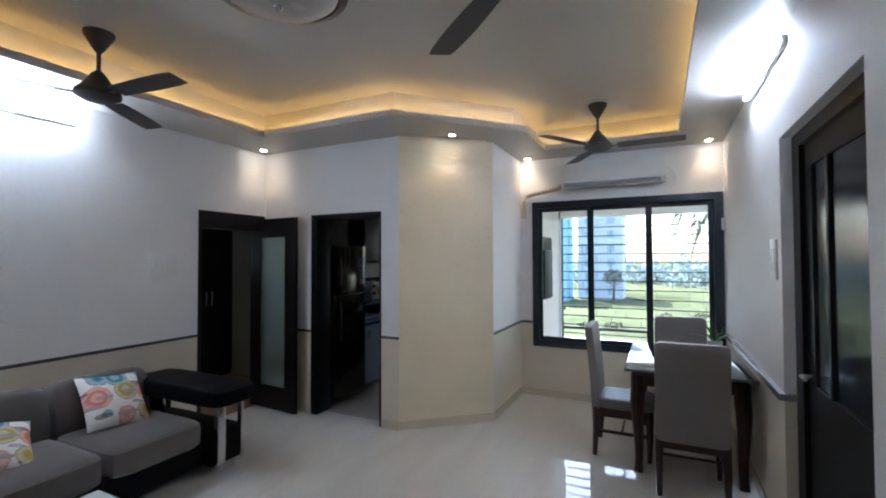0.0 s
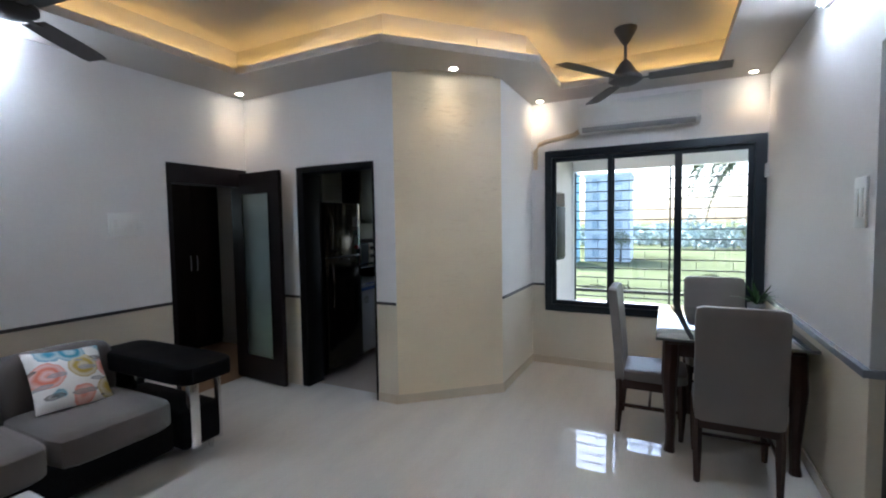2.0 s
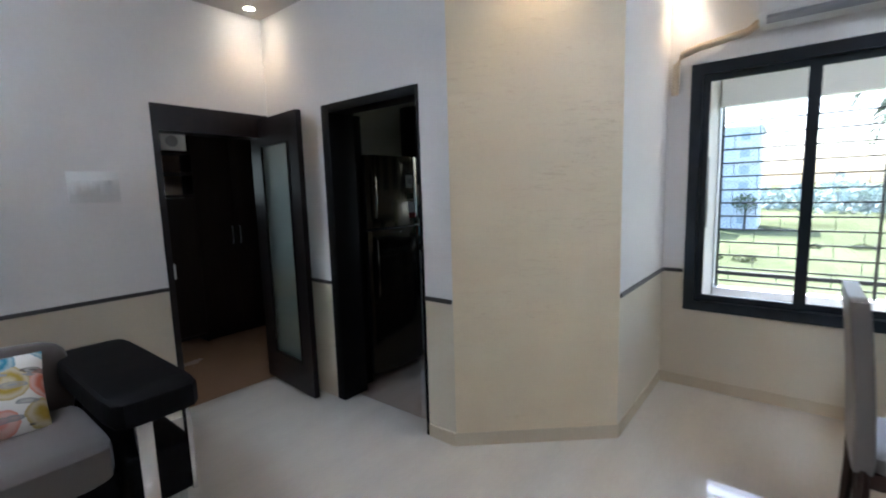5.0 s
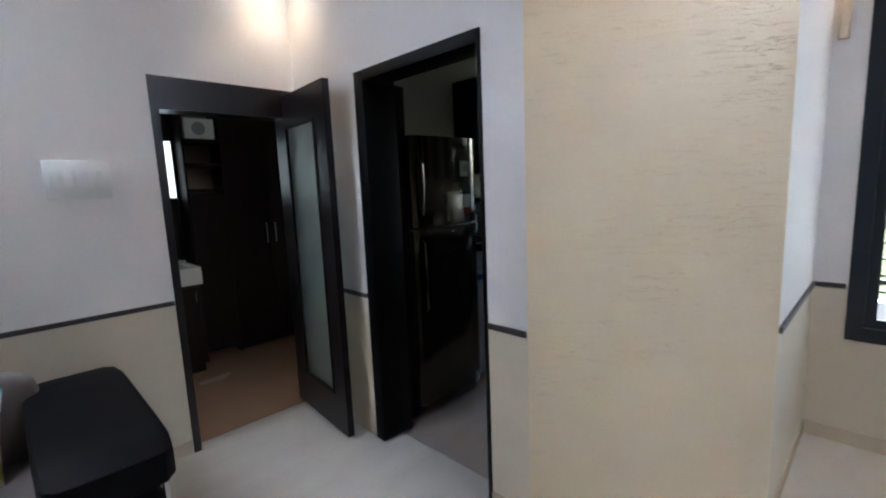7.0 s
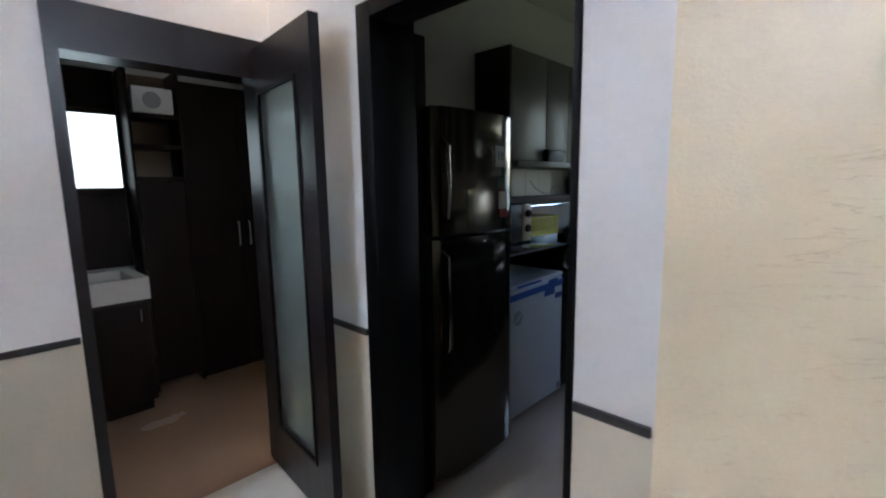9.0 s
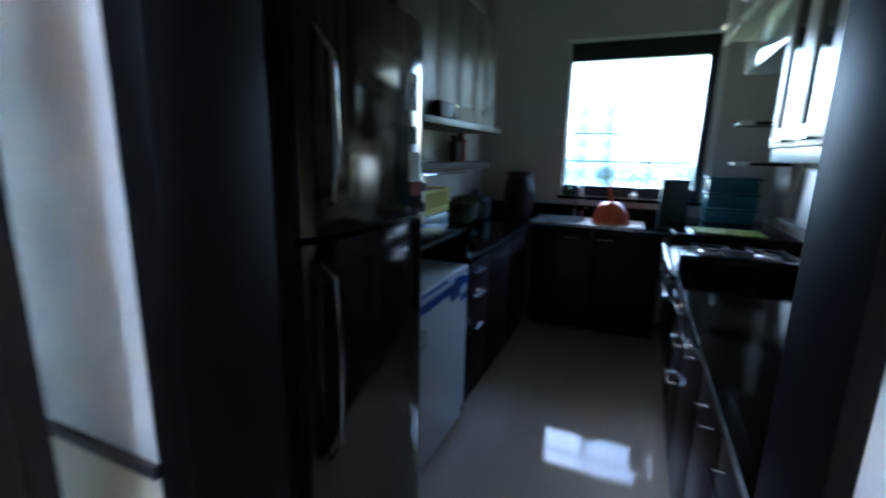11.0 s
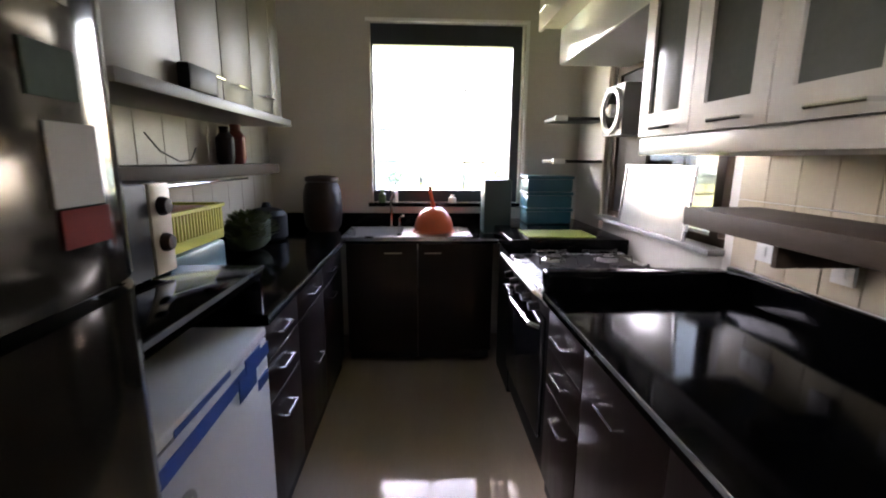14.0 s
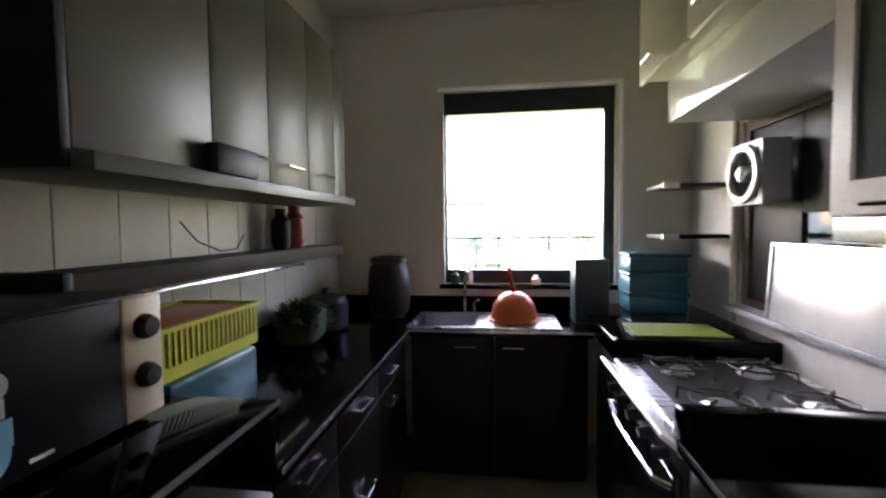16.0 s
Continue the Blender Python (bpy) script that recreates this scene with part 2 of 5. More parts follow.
setting("floor_bedroom", boxes((-6.0, 1.4, -0.12, -3.745, 5.0, -0.004)), M_bedfloor, "brown polished floor of the next room", "floor")

setting("wall_west", boxes((XL - 0.13, YB, 0, XL, 2.66, 3.19), (XL - 0.13, 2.66, 2.10, XL, YK + 0.13, 3.19)), M_wall2, "white wall with cream lower part", "wall")
setting("wall_kitchen", boxes((XL, YK, 0, -2.985, YK + 0.13, 3.19), (-2.105, YK, 0, -1.90, YK + 0.13, 3.19), (-2.985, YK, 2.085, -2.105, YK + 0.13, 3.19)), M_wall, "white wall with cream lower part and a doorway", "wall")
# splayed corner between the doorway and the dining corner
setting("wall_splay", prism([(-1.90, YK), (-1.18, 4.10), (-1.36, 4.10), (-1.36, 4.0), (-1.83, YK + 0.13), (-1.90, YK + 0.13)], 0, 3.19), M_beige, "beige textured wall face set at a slant", "wall")
setting("wall_return", prism([(-1.18, 4.10), (-1.18, 5.42), (-1.36, 5.42), (-1.36, 4.10)], 0, 3.19), M_wall, "white wall with cream lower part beside the window", "wall")
setting("wall_north", boxes((-1.18, YW, 0, -1.035, YW + 0.15, 3.19), (0.92, YW, 0, 1.08, YW + 0.15, 3.19), (-1.035, YW, 0, 0.92, YW + 0.15, 0.583), (-1.035, YW, 2.29, 0.92, YW + 0.15, 3.19)), M_wall, "white wall with cream lower part round a wide window", "wall")
setting("wall_east", boxes((XR, 2.83, 0, XR + 0.15, YW, 3.19), (XR, YB, 0, XR + 0.15, 1.70, 3.19), (XR, 1.70, 2.27, XR + 0.15, 2.83, 3.19), (XR + 0.15, 1.6, 0, XR + 0.2, 3.0, 3.19)), M_wall, "white wall with cream lower part and a door recess", "wall")
setting("wall_south", boxes((XL - 0.13, YB - 0.12, 0, XR + 0.15, YB, 3.19)), M_wall, "white wall with cream lower part behind the sofa end", "wall")

TRAY = [(-3.09, -2.0), (-3.09, 2.93), (-1.65, 2.93), (-0.78, 3.88), (-0.78, 4.68), (0.51, 4.68), (0.51, -2.0)]


def offset_line(poly, d):
    """The closed line of corners, moved outwards by d (corners run clockwise)."""
    out = []
    n = len(poly)
    for i in range(n):
        a, b, c = Vector(poly[i - 1]), Vector(poly[i]), Vector(poly[(i + 1) % n])
        e1, e2 = (b - a).normalized(), (c - b).normalized()
        n1, n2 = Vector((-e1.y, e1.x)), Vector((-e2.y, e2.x))
        k = (n1 + n2) / (1 + n1.dot(n2))
        out.append((b.x + d * k.x, b.y + d * k.y))
    return out


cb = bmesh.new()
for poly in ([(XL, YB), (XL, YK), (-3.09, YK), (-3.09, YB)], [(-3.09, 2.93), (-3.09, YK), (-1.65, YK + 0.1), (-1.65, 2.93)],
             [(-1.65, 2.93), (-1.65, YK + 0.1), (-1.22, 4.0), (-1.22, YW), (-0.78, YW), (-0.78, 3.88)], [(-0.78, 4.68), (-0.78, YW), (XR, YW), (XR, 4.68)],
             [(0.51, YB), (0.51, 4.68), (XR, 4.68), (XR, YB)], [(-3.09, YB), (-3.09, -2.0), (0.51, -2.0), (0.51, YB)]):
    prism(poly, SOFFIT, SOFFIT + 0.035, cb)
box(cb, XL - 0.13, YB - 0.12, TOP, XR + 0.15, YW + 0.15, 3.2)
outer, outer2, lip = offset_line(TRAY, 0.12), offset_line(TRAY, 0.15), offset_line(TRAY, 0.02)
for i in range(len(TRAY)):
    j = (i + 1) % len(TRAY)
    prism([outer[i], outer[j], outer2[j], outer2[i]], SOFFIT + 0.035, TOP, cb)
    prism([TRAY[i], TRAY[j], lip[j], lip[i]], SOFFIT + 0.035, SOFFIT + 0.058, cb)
setting("ceiling", cb, M_ceil_warmed, "white false ceiling with cove spill in its colour, a raised tray and lit cove", "ceiling")
inner, inner2 = offset_line(TRAY, 0.021), offset_line(TRAY, 0.028)
for i in range(len(TRAY)):
    j = (i + 1) % len(TRAY)
    solid("cove_light", prism([inner[i], inner[j], inner2[j], inner2[i]], SOFFIT + 0.037, SOFFIT + 0.055), M_cove, "warm yellow strip light lying in the ceiling cove", "strip light", "cove lights")

# dado and skirting
RZ0, RZ1 = 0.853, 0.877
setting("trim_dado_west", boxes((XL, YB, RZ0 + 0.028, XL + 0.012, 2.655, RZ1 + 0.028)), M_rail, "thin black dado strip", "trim")
setting("trim_dado_kitchen", boxes((XL + 0.012, YK - 0.012, RZ0, -2.99, YK, RZ1), (-2.10, YK - 0.012, RZ0, -1.905, YK, RZ1)), M_rail, "thin black dado strip", "trim")
setting("trim_dado_return", boxes((-1.18, 4.105, RZ0, -1.168, YW - 0.012, RZ1)), M_rail, "thin black dado strip", "trim")
setting("trim_dado_north", boxes((-1.18, YW - 0.012, RZ0, -1.045, YW, RZ1)), M_rail, "thin black dado strip", "trim")
setting("trim_dado_east", boxes((XR - 0.03, 2.82, 0.845, XR, YW - 0.013, 0.88), (XR - 0.03, 2.80, 0.845, XR + 0.10, 2.82, 0.88)), mat("grey_marble_ledge", (0.25, 0.26, 0.28), 0.15, var=0.2, scale=6, bump=0.0), "narrow grey stone ledge along the wall", "trim")
setting("baseboard", boxes((XL, YB, 0, XL + 0.01, 2.655, 0.08), (-2.10, YK - 0.01, 0, -1.905, YK, 0.08), (-1.18, 4.105, 0, -1.17, YW - 0.01, 0.08), (-1.18, YW - 0.01, 0, XR, YW, 0.08), (XR - 0.01, 2.83, 0, XR, YW - 0.011, 0.08)), M_skirt, "cream tile skirting", "baseboard")
setting("baseboard_splay", prism([(-1.905, YK - 0.008), (-1.174, 4.095), (-1.18, 4.105), (-1.91, YK)], 0, 0.08), M_skirt, "cream tile skirting", "baseboard")

# kitchen shell, drawn from the kitchen's own corner
KITCHEN = Vector((0.09, -0.04, 0))
SITE = KITCHEN
KL, KR, KN, KZ = -3.75, -1.45, 7.2, 2.85
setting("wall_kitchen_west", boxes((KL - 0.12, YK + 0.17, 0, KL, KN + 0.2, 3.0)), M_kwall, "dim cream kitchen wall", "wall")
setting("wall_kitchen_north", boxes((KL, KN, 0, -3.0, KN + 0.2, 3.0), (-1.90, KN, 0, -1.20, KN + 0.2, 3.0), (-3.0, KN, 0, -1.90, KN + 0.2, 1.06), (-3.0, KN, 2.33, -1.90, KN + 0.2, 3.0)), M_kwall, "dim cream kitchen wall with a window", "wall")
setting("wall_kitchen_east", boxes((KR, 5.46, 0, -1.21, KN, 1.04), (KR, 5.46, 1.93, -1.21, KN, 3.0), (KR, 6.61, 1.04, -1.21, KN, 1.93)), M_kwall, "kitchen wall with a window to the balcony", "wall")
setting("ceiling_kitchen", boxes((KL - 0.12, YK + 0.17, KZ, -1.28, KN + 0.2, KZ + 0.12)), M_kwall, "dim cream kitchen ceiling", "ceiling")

SITE = Vector((0, 0, 0))
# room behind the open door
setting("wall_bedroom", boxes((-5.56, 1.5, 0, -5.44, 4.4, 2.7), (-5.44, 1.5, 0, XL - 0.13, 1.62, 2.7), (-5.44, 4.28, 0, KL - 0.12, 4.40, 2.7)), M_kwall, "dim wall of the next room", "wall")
setting("ceiling_bedroom", boxes((-5.56, 1.5, 2.6, XL - 0.13, 4.4, 2.72)), M_white, "white ceiling of the next room", "ceiling")

# balcony
setting("floor_balcony", boxes((-1.12, YW + 0.15, -0.12, 1.6, 7.3, -0.004)), M_skirt, "pale tiled balcony floor", "floor")
setting("wall_balcony", boxes((1.45, YW + 0.15, 0, 1.6, 7.3, 2.7), (-1.10, 7.08, 0, 1.45, 7.23, 0.36), (-1.10, 7.08, 2.27, 1.45, 7.23, 2.7)), M_white, "white balcony parapet and beam", "wall")
setting("ceiling_balcony", boxes((-1.12, YW + 0.15, 2.7, 1.6, 7.3, 2.82)), M_white, "white balcony ceiling", "ceiling")
setting("ground", boxes((-900, 8.0, -7.2, 900, 1500, -7.0), (-900, -300, -7.2, 900, 8.0, -7.0)), M_grass, "sunlit green field reaching to the horizon", "ground")

# ---- more materials ----
M_taupe = mat("taupe_leather", (0.18, 0.158, 0.14), 0.42, var=0.06, scale=5, fine=160, bump=0.12)
M_fabric = mat("taupe_sofa_fabric", (0.098, 0.080, 0.068), 0.85, var=0.10, scale=5, fine=260, bump=0.35, sheen=0.3)
M_blackl = mat("black_leather", (0.005, 0.0045, 0.005), 0.6, var=0.2, scale=6, fine=150, bump=0.15, spec=0.06)
M_redwood = mat("dark_red_wood", (0.030, 0.012, 0.008), 0.38, var=0.12, scale=3, fine=22, bump=0.05, stretch=(8, 8, 1), spec=0.3)
M_chrome = mat("chrome", (0.75, 0.75, 0.76), 0.12, metal=1.0, var=0.03, bump=0.0, rvar=0.05)
M_steel = mat("brushed_steel", (0.55, 0.55, 0.56), 0.28, metal=1.0, var=0.06, fine=80, bump=0.03, stretch=(1, 12, 1))
M_plastic = mat("white_plastic", (0.72, 0.72, 0.70), 0.35, var=0.03, bump=0.02)
M_greyp = mat("grey_plastic", (0.30, 0.30, 0.31), 0.4, var=0.06, bump=0.02)
M_fan = mat("brown_fan_enamel", (0.045, 0.038, 0.036), 0.55, var=0.12, bump=0.02)
M_tabletop = mat("smoked_glass_top", (0.03, 0.035, 0.04), 0.04, var=0.05, bump=0.0, rvar=0.01, spec=1.0, coat=1.0)
M_leaf = mat("leaf_green", (0.05, 0.11, 0.03), 0.5, var=0.3, scale=30, bump=0.05)
M_beigep = mat("beige_plastic", (0.55, 0.45, 0.32), 0.4, var=0.05, bump=0.02)
M_pot = mat("white_pot", (0.6, 0.6, 0.58), 0.3, var=0.04, bump=0.02)


def superbox(x0, y0, z0, x1, y1, z1, p=6.0, cuts=7):
    """A soft upholstered block: a box swollen to a superellipsoid."""
    bm = bmesh.new()
    bmesh.ops.create_cube(bm, size=2)
    bmesh.ops.subdivide_edges(bm, edges=bm.edges[:], cuts=cuts, use_grid_fill=True)
    c = Vector(((x0 + x1) / 2, (y0 + y1) / 2, (z0 + z1) / 2))
    h = Vector(((x1 - x0) / 2, (y1 - y0) / 2, (z1 - z0) / 2))
    for v in bm.verts:
        u = v.co
        k = (abs(u.x) ** p + abs(u.y) ** p + abs(u.z) ** p) ** (-1 / p)
        v.co = Vector((c.x + u.x * k * h.x, c.y + u.y * k * h.y, c.z + u.z * k * h.z))
    return bm


# ---- windows and doors ----
def bars(name, mesh_bm, material, parent, places):
    """Alike bars on one shared mesh."""
    me = mesh_of(name, mesh_bm, material)
    for p in places:
        ob = new(name, me)
        ob.parent = parent
        ob.matrix_parent_inverse = parent.matrix_basis.inverted()
        ob.matrix_basis = Matrix.Translation(p)


w1 = thing("window_1", (-0.06, 5.15, 0.583), "wide dark aluminium sliding window in three panels", "window", kind="structure")
F0, F1 = YW - 0.012, YW + 0.10
part("window_frame", boxes((-1.035, F0, 0.583, 0.92, F1, 0.655), (-1.035, F0, 2.215, 0.92, F1, 2.29), (-1.035, F0, 0.655, -0.965, F1, 2.215), (0.835, F0, 0.655, 0.92, F1, 2.215)), M_winframe, w1)
for k, (a, b, dy) in enumerate(((-0.965, -0.36, 0.028), (-0.385, 0.245, 0.052), (0.22, 0.835, 0.076))):
    y0 = YW + dy - 0.012
    sash = part("sash", boxes((a, y0, 0.655, a + 0.045, y0 + 0.02, 2.215), (b - 0.045, y0, 0.655, b, y0 + 0.02, 2.215), (a + 0.045, y0, 0.655, b - 0.045, y0 + 0.02, 0.70), (a + 0.045, y0, 2.17, b - 0.045, y0 + 0.02, 2.215)), M_winframe, w1)
    if k:
        pane = part("pane", boxes((a + 0.045, y0 + 0.008, 0.70, b - 0.045, y0 + 0.012, 2.17)), M_glass, sash)
        pane.visible_shadow = False

gr = thing("balcony_grille", (0.15, 7.15, 0.36), "black iron safety grille with staggered bars", "grille")
GX0, GX1 = -1.09, 1.44
bars("rail", boxes((GX0, -0.008, -0.008, GX1, 0.008, 0.008)), M_iron, gr, [(0, 7.15, 0.44 + 0.139 * i) for i in range(13)])
bars("rail", boxes((GX0, -0.015, -0.02, GX1, 0.015, 0.02)), M_iron, gr, [(0, 7.165, 0.52)])
bars("bar", boxes((-0.003, -0.003, 0, 0.003, 0.003, 0.139)), M_iron, gr, [(GX0 + 0.12 + 0.42 * c + 0.21 * (i % 2), 7.15, 0.44 + 0.139 * i) for i in range(13) for c in range(6)])
bars("post", boxes((-0.012, -0.012, 0.36, 0.012, 0.012, 2.27)), M_iron, gr, [(GX0 + 0.012, 7.15, 0), (0.18, 7.15, 0), (GX1 - 0.012, 7.15, 0)])
# slanting wire net on the grille
net = bmesh.new()
GH = 1.87
for i in range(98):
    x = GX0 - GH + 0.045 * i
    for sl in (1, -1):
        x0, x1 = (x, x + GH) if sl > 0 else (x + GH, x)
        pts = []
        for xx, zz in ((x0, 0.38), (x1, 0.38 + GH)):
            pts.append([xx, zz])
        (xa, za), (xb, zb) = pts
        k = (zb - za) / (xb - xa)
        lo, hi = max(min(xa, xb), GX0), min(max(xa, xb), GX1)
        if hi - lo > 0.01:
            tube([(lo, 7.17, za + k * (lo - xa)), (hi, 7.17, za + k * (hi - xa))], 0.0013, 3, net)
part("net", net, M_iron, gr, "slanting wire net")

# bedroom door: frame and open leaf
d1 = thing("door_1", (-3.72, 2.7, 0), "open espresso wood door with a tall frosted glass panel", "door", kind="structure")
part("door_frame", boxes((XL - 0.135, 2.66, 0, XL + 0.006, 2.70, 2.10), (XL - 0.135, 2.70, 1.93, XL + 0.006, YK - 0.002, 2.10), (XL - 0.135, 3.42, 0, XL - 0.10, YK - 0.002, 1.93)), M_dark, d1)
leaf_m = pose(-3.79, 3.43, 0, 0, 0, -5.0)
LW = 0.72
leaf = part("door_leaf", moved(boxes((0, -0.04, 0.02, 0.17, 0, 2.06), (LW - 0.14, -0.04, 0.02, LW, 0, 2.06), (0.17, -0.04, 0.02, LW - 0.14, 0, 0.26), (0.17, -0.04, 1.86, LW - 0.14, 0, 2.06)), leaf_m), M_dark, d1)
part("glass_panel", moved(boxes((0.17, -0.026, 0.26, LW - 0.14, -0.014, 1.86)), leaf_m), M_frost, leaf, "frosted green-white glass")
part("bead", moved(boxes((0.165, -0.046, 0.25, 0.18, -0.041, 1.87), (LW - 0.15, -0.046, 0.25, LW - 0.135, -0.041, 1.87), (0.18, -0.046, 0.25, LW - 0.15, -0.041, 0.265), (0.18, -0.046, 1.855, LW - 0.15, -0.041, 1.87)), leaf_m), M_darker, leaf)
part("door_stop", moved(tube([(LW - 0.05, 0.0, 0.12), (LW - 0.05, 0.035, 0.12)], 0.012), leaf_m), M_steel, leaf)

# kitchen doorway lining
d2 = thing("door_2", (-2.545, 3.53, 0), "black wooden lining of the open kitchen doorway", "doorway", kind="structure")
part("jamb", rbox(-2.984, YK - 0.006, 0, -2.905, 3.68, 2.085, 0.003), M_jamb, d2)
part("jamb", rbox(-2.125, YK - 0.006, 0, -2.104, 3.62, 2.085, 0.003), M_jamb, d2)
part("lintel", rbox(-2.905, YK - 0.006, 2.03, -2.125, 3.62, 2.086, 0.003), M_jamb, d2)
part("folded_leaf", rbox(-3.02, 3.685, 0.01, -2.97, 3.80, 2.05, 0.004), M_jamb, d2)

# entrance door in the recess
d3 = thing("door_3", (1.0, 2.3, 0), "dark wooden entrance door with a glazed upper half", "door", kind="structure")
part("door_frame", boxes((0.985, 2.70, 0, 1.06, 2.83, 2.27), (0.985, 1.70, 0, 1.06, 1.80, 2.27), (0.985, 1.80, 2.20, 1.06, 2.70, 2.27)), M_dark, d3)
dl = part("door_leaf", boxes((1.01, 1.80, 0.01, 1.05, 1.90, 2.20), (1.01, 2.60, 0.01, 1.05, 2.70, 2.20), (1.01, 1.90, 0.01, 1.05, 2.60, 0.98), (1.01, 1.90, 2.08, 1.05, 2.60, 2.20)), M_darker, d3)
part("glass_panel", boxes((1.02, 1.90, 0.98, 1.03, 2.60, 2.08)), mat("dark_tinted_glass", (0.012, 0.014, 0.018), 0.16, var=0.05, bump=0, spec=0.1), dl, "dark reflecting glass")
part("mullion", boxes((1.008, 2.36, 0.98, 1.019, 2.39, 2.08)), M_darker, dl)
part("door_handle", tube([(1.01, 2.64, 1.02), (0.96, 2.64, 1.02), (0.96, 2.56, 1.02)], 0.01), M_steel, dl, "dull steel lever handle")


# ---- lamps ----
def downlight(x, y):
    t = thing("downlight", (x, y, SOFFIT), "small round recessed spotlight, lit, in the soffit", "downlight", "soffit downlights")
    part("ring", lathe([(0.032, 0), (0.045, -0.002), (0.046, -0.006), (0.032, -0.006)], 24, (x, y, SOFFIT), caps=False), M_chrome, t)
    part("bulb", lathe([(0.030, -0.003), (0.030, -0.006), (0.02, -0.009)], 20, (x, y, SOFFIT)), M_spot, t, "glowing warm lamp")
    la = bpy.data.lights.new("downlight_beam", 'SPOT')
    la.energy, la.color, la.spot_size, la.spot_blend, la.shadow_soft_size = SPOT_W, (1.0, 0.68, 0.38), radians(95), 0.6, 0.03
    ob = new("downlight_beam", la)
    ob.matrix_basis = Matrix.Translation((x, y, SOFFIT - 0.02))


SPOT_W = 0.95
for x, y in ((-3.50, 3.30), (-1.43, 3.66), (-1.06, 5.0), (0.79, 4.98)):
    downlight(x, y)


def tube_light(x0, x1, y0, y1, z):
    t = thing("tube_light", ((x0 + x1) / 2, (y0 + y1) / 2, z), "lit white tube light batten high on the wall", "tube light", "wall tube lights")
    part("batten", rbox(x0, y0, z - 0.025, x1, y1, z + 0.025, 0.006), M_plastic, t)
    side = 1 if x0 < 0 else -1
    xc = (x1 if side > 0 else x0) + 0.014 * side
    part("tube", tube([(xc, y0 + 0.02, z), (xc, y1 - 0.02, z)], 0.013, 12), M_tube, t, "glowing cool white tube")


tube_light(XL, XL + 0.03, 0.55, 1.65, 2.66)
tube_light(XR - 0.03, XR, 2.6, 3.55, 2.73)

dome = thing("ceiling_lamp", (-1.38, 1.46, TOP), "round unlit glass bowl ceiling lamp with a brown rim", "ceiling lamp")
part("bowl", lathe([(0.30, -0.055), (0.29, -0.09), (0.24, -0.125), (0.16, -0.15), (0.08, -0.16), (0.01, -0.162)], 40, (-1.38, 1.46, TOP)), mat("frosted_bowl", (0.42, 0.40, 0.38), 0.25, var=0.08, scale=4, bump=0.03), dome)
part("rim", lathe([(0.10, 0), (0.27, -0.005), (0.345, -0.045), (0.345, -0.075), (0.305, -0.085), (0.30, -0.05)], 40, (-1.38, 1.46, TOP), caps=False), mat("bronze_rim", (0.12, 0.085, 0.06), 0.3, metal=0.5, var=0.1), dome, "brown metal rim")
part("finial", lathe([(0.02, -0.16), (0.024, -0.172), (0.012, -0.186), (0.002, -0.19)], 16, (-1.38, 1.46, TOP)), M_steel, dome)


def ceiling_fan(x, y, first, label):
    t = thing("ceiling_fan", (x, y, TOP), label, "ceiling fan", "ceiling fans")
    part("canopy", lathe([(0.085, 0), (0.083, -0.02), (0.03, -0.11), (0.014, -0.13)], 28, (x, y, TOP)), M_fan, t)
    part("rod", tube([(x, y, TOP - 0.12), (x, y, TOP - 0.26)], 0.012, 12), M_fan, t)
    part("motor", lathe([(0.012, -0.24), (0.035, -0.26), (0.085, -0.34), (0.125, -0.38), (0.125, -0.405), (0.08, -0.43), (0.02, -0.435)], 32, (x, y, TOP)), M_fan, t)
    for k in range(3):
        a = radians(first + 120 * k)
        bm = bmesh.new()
        n = 9
        up = []
        for i in range(n):
            u = i / (n - 1)
            r = 0.17 + 0.55 * u
            w = 0.056 + 0.014 * math.sin(math.pi * min(1, u * 0.8)) - 0.006 * max(0, u - 0.9) / 0.1
            row = []
            for s, zz in ((-1, 0.008), (1, -0.010)):
                for th in (0.0015, -0.0015):
                    row.append(bm.verts.new((r, s * w, zz + th)))
            up.append(row)
        for p, q in zip(up, up[1:]):
            for c, d in ((0, 2), (3, 1), (2, 3), (1, 0)):
                bm.faces.new((p[c], p[d], q[d], q[c]))
        bm.faces.new((up[0][0], up[0][1], up[0][3], up[0][2]))
        bm.faces.new((up[-1][0], up[-1][2], up[-1][3], up[-1][1]))
        bmesh.ops.recalc_face_normals(bm, faces=bm.faces[:])
        m = Matrix.Translation((x, y, TOP - 0.395)) @ Matrix.Rotation(a, 4, 'Z')
        blade = part("blade", moved(bm, m), M_fan, t)
        part("blade_arm", moved(boxes((0.09, -0.02, -0.006, 0.21, 0.02, -0.002)), m), M_fan, blade)


ceiling_fan(-0.17, 4.17, -121, "brown three-blade ceiling fan above the dining table")
ceiling_fan(-0.13, 1.36, 138, "brown three-blade ceiling fan in the middle of the room")
ceiling_fan(-2.84, 1.39, 4, "brown three-blade ceiling fan above the sofa")

# ---- wall fixtures ----
ac = thing("air_conditioner", (-0.13, 5.0, 2.42), "white split air conditioner above the window", "air conditioner")
acb = bmesh.new()
prof = [(YW - 0.002, 2.42), (4.96, 2.42), (4.905, 2.47), (4.90, 2.66), (4.93, 2.70), (YW - 0.002, 2.70)]
va = [acb.verts.new((-0.66, y, z)) for y, z in prof]
vb = [acb.verts.new((0.40, y, z)) for y, z in prof]
acb.faces.new(va)
acb.faces.new(vb[::-1])
for i in range(6):
    acb.faces.new((va[i], va[(i + 1) % 6], vb[(i + 1) % 6], vb[i]))
bmesh.ops.recalc_face_normals(acb, faces=acb.faces[:])
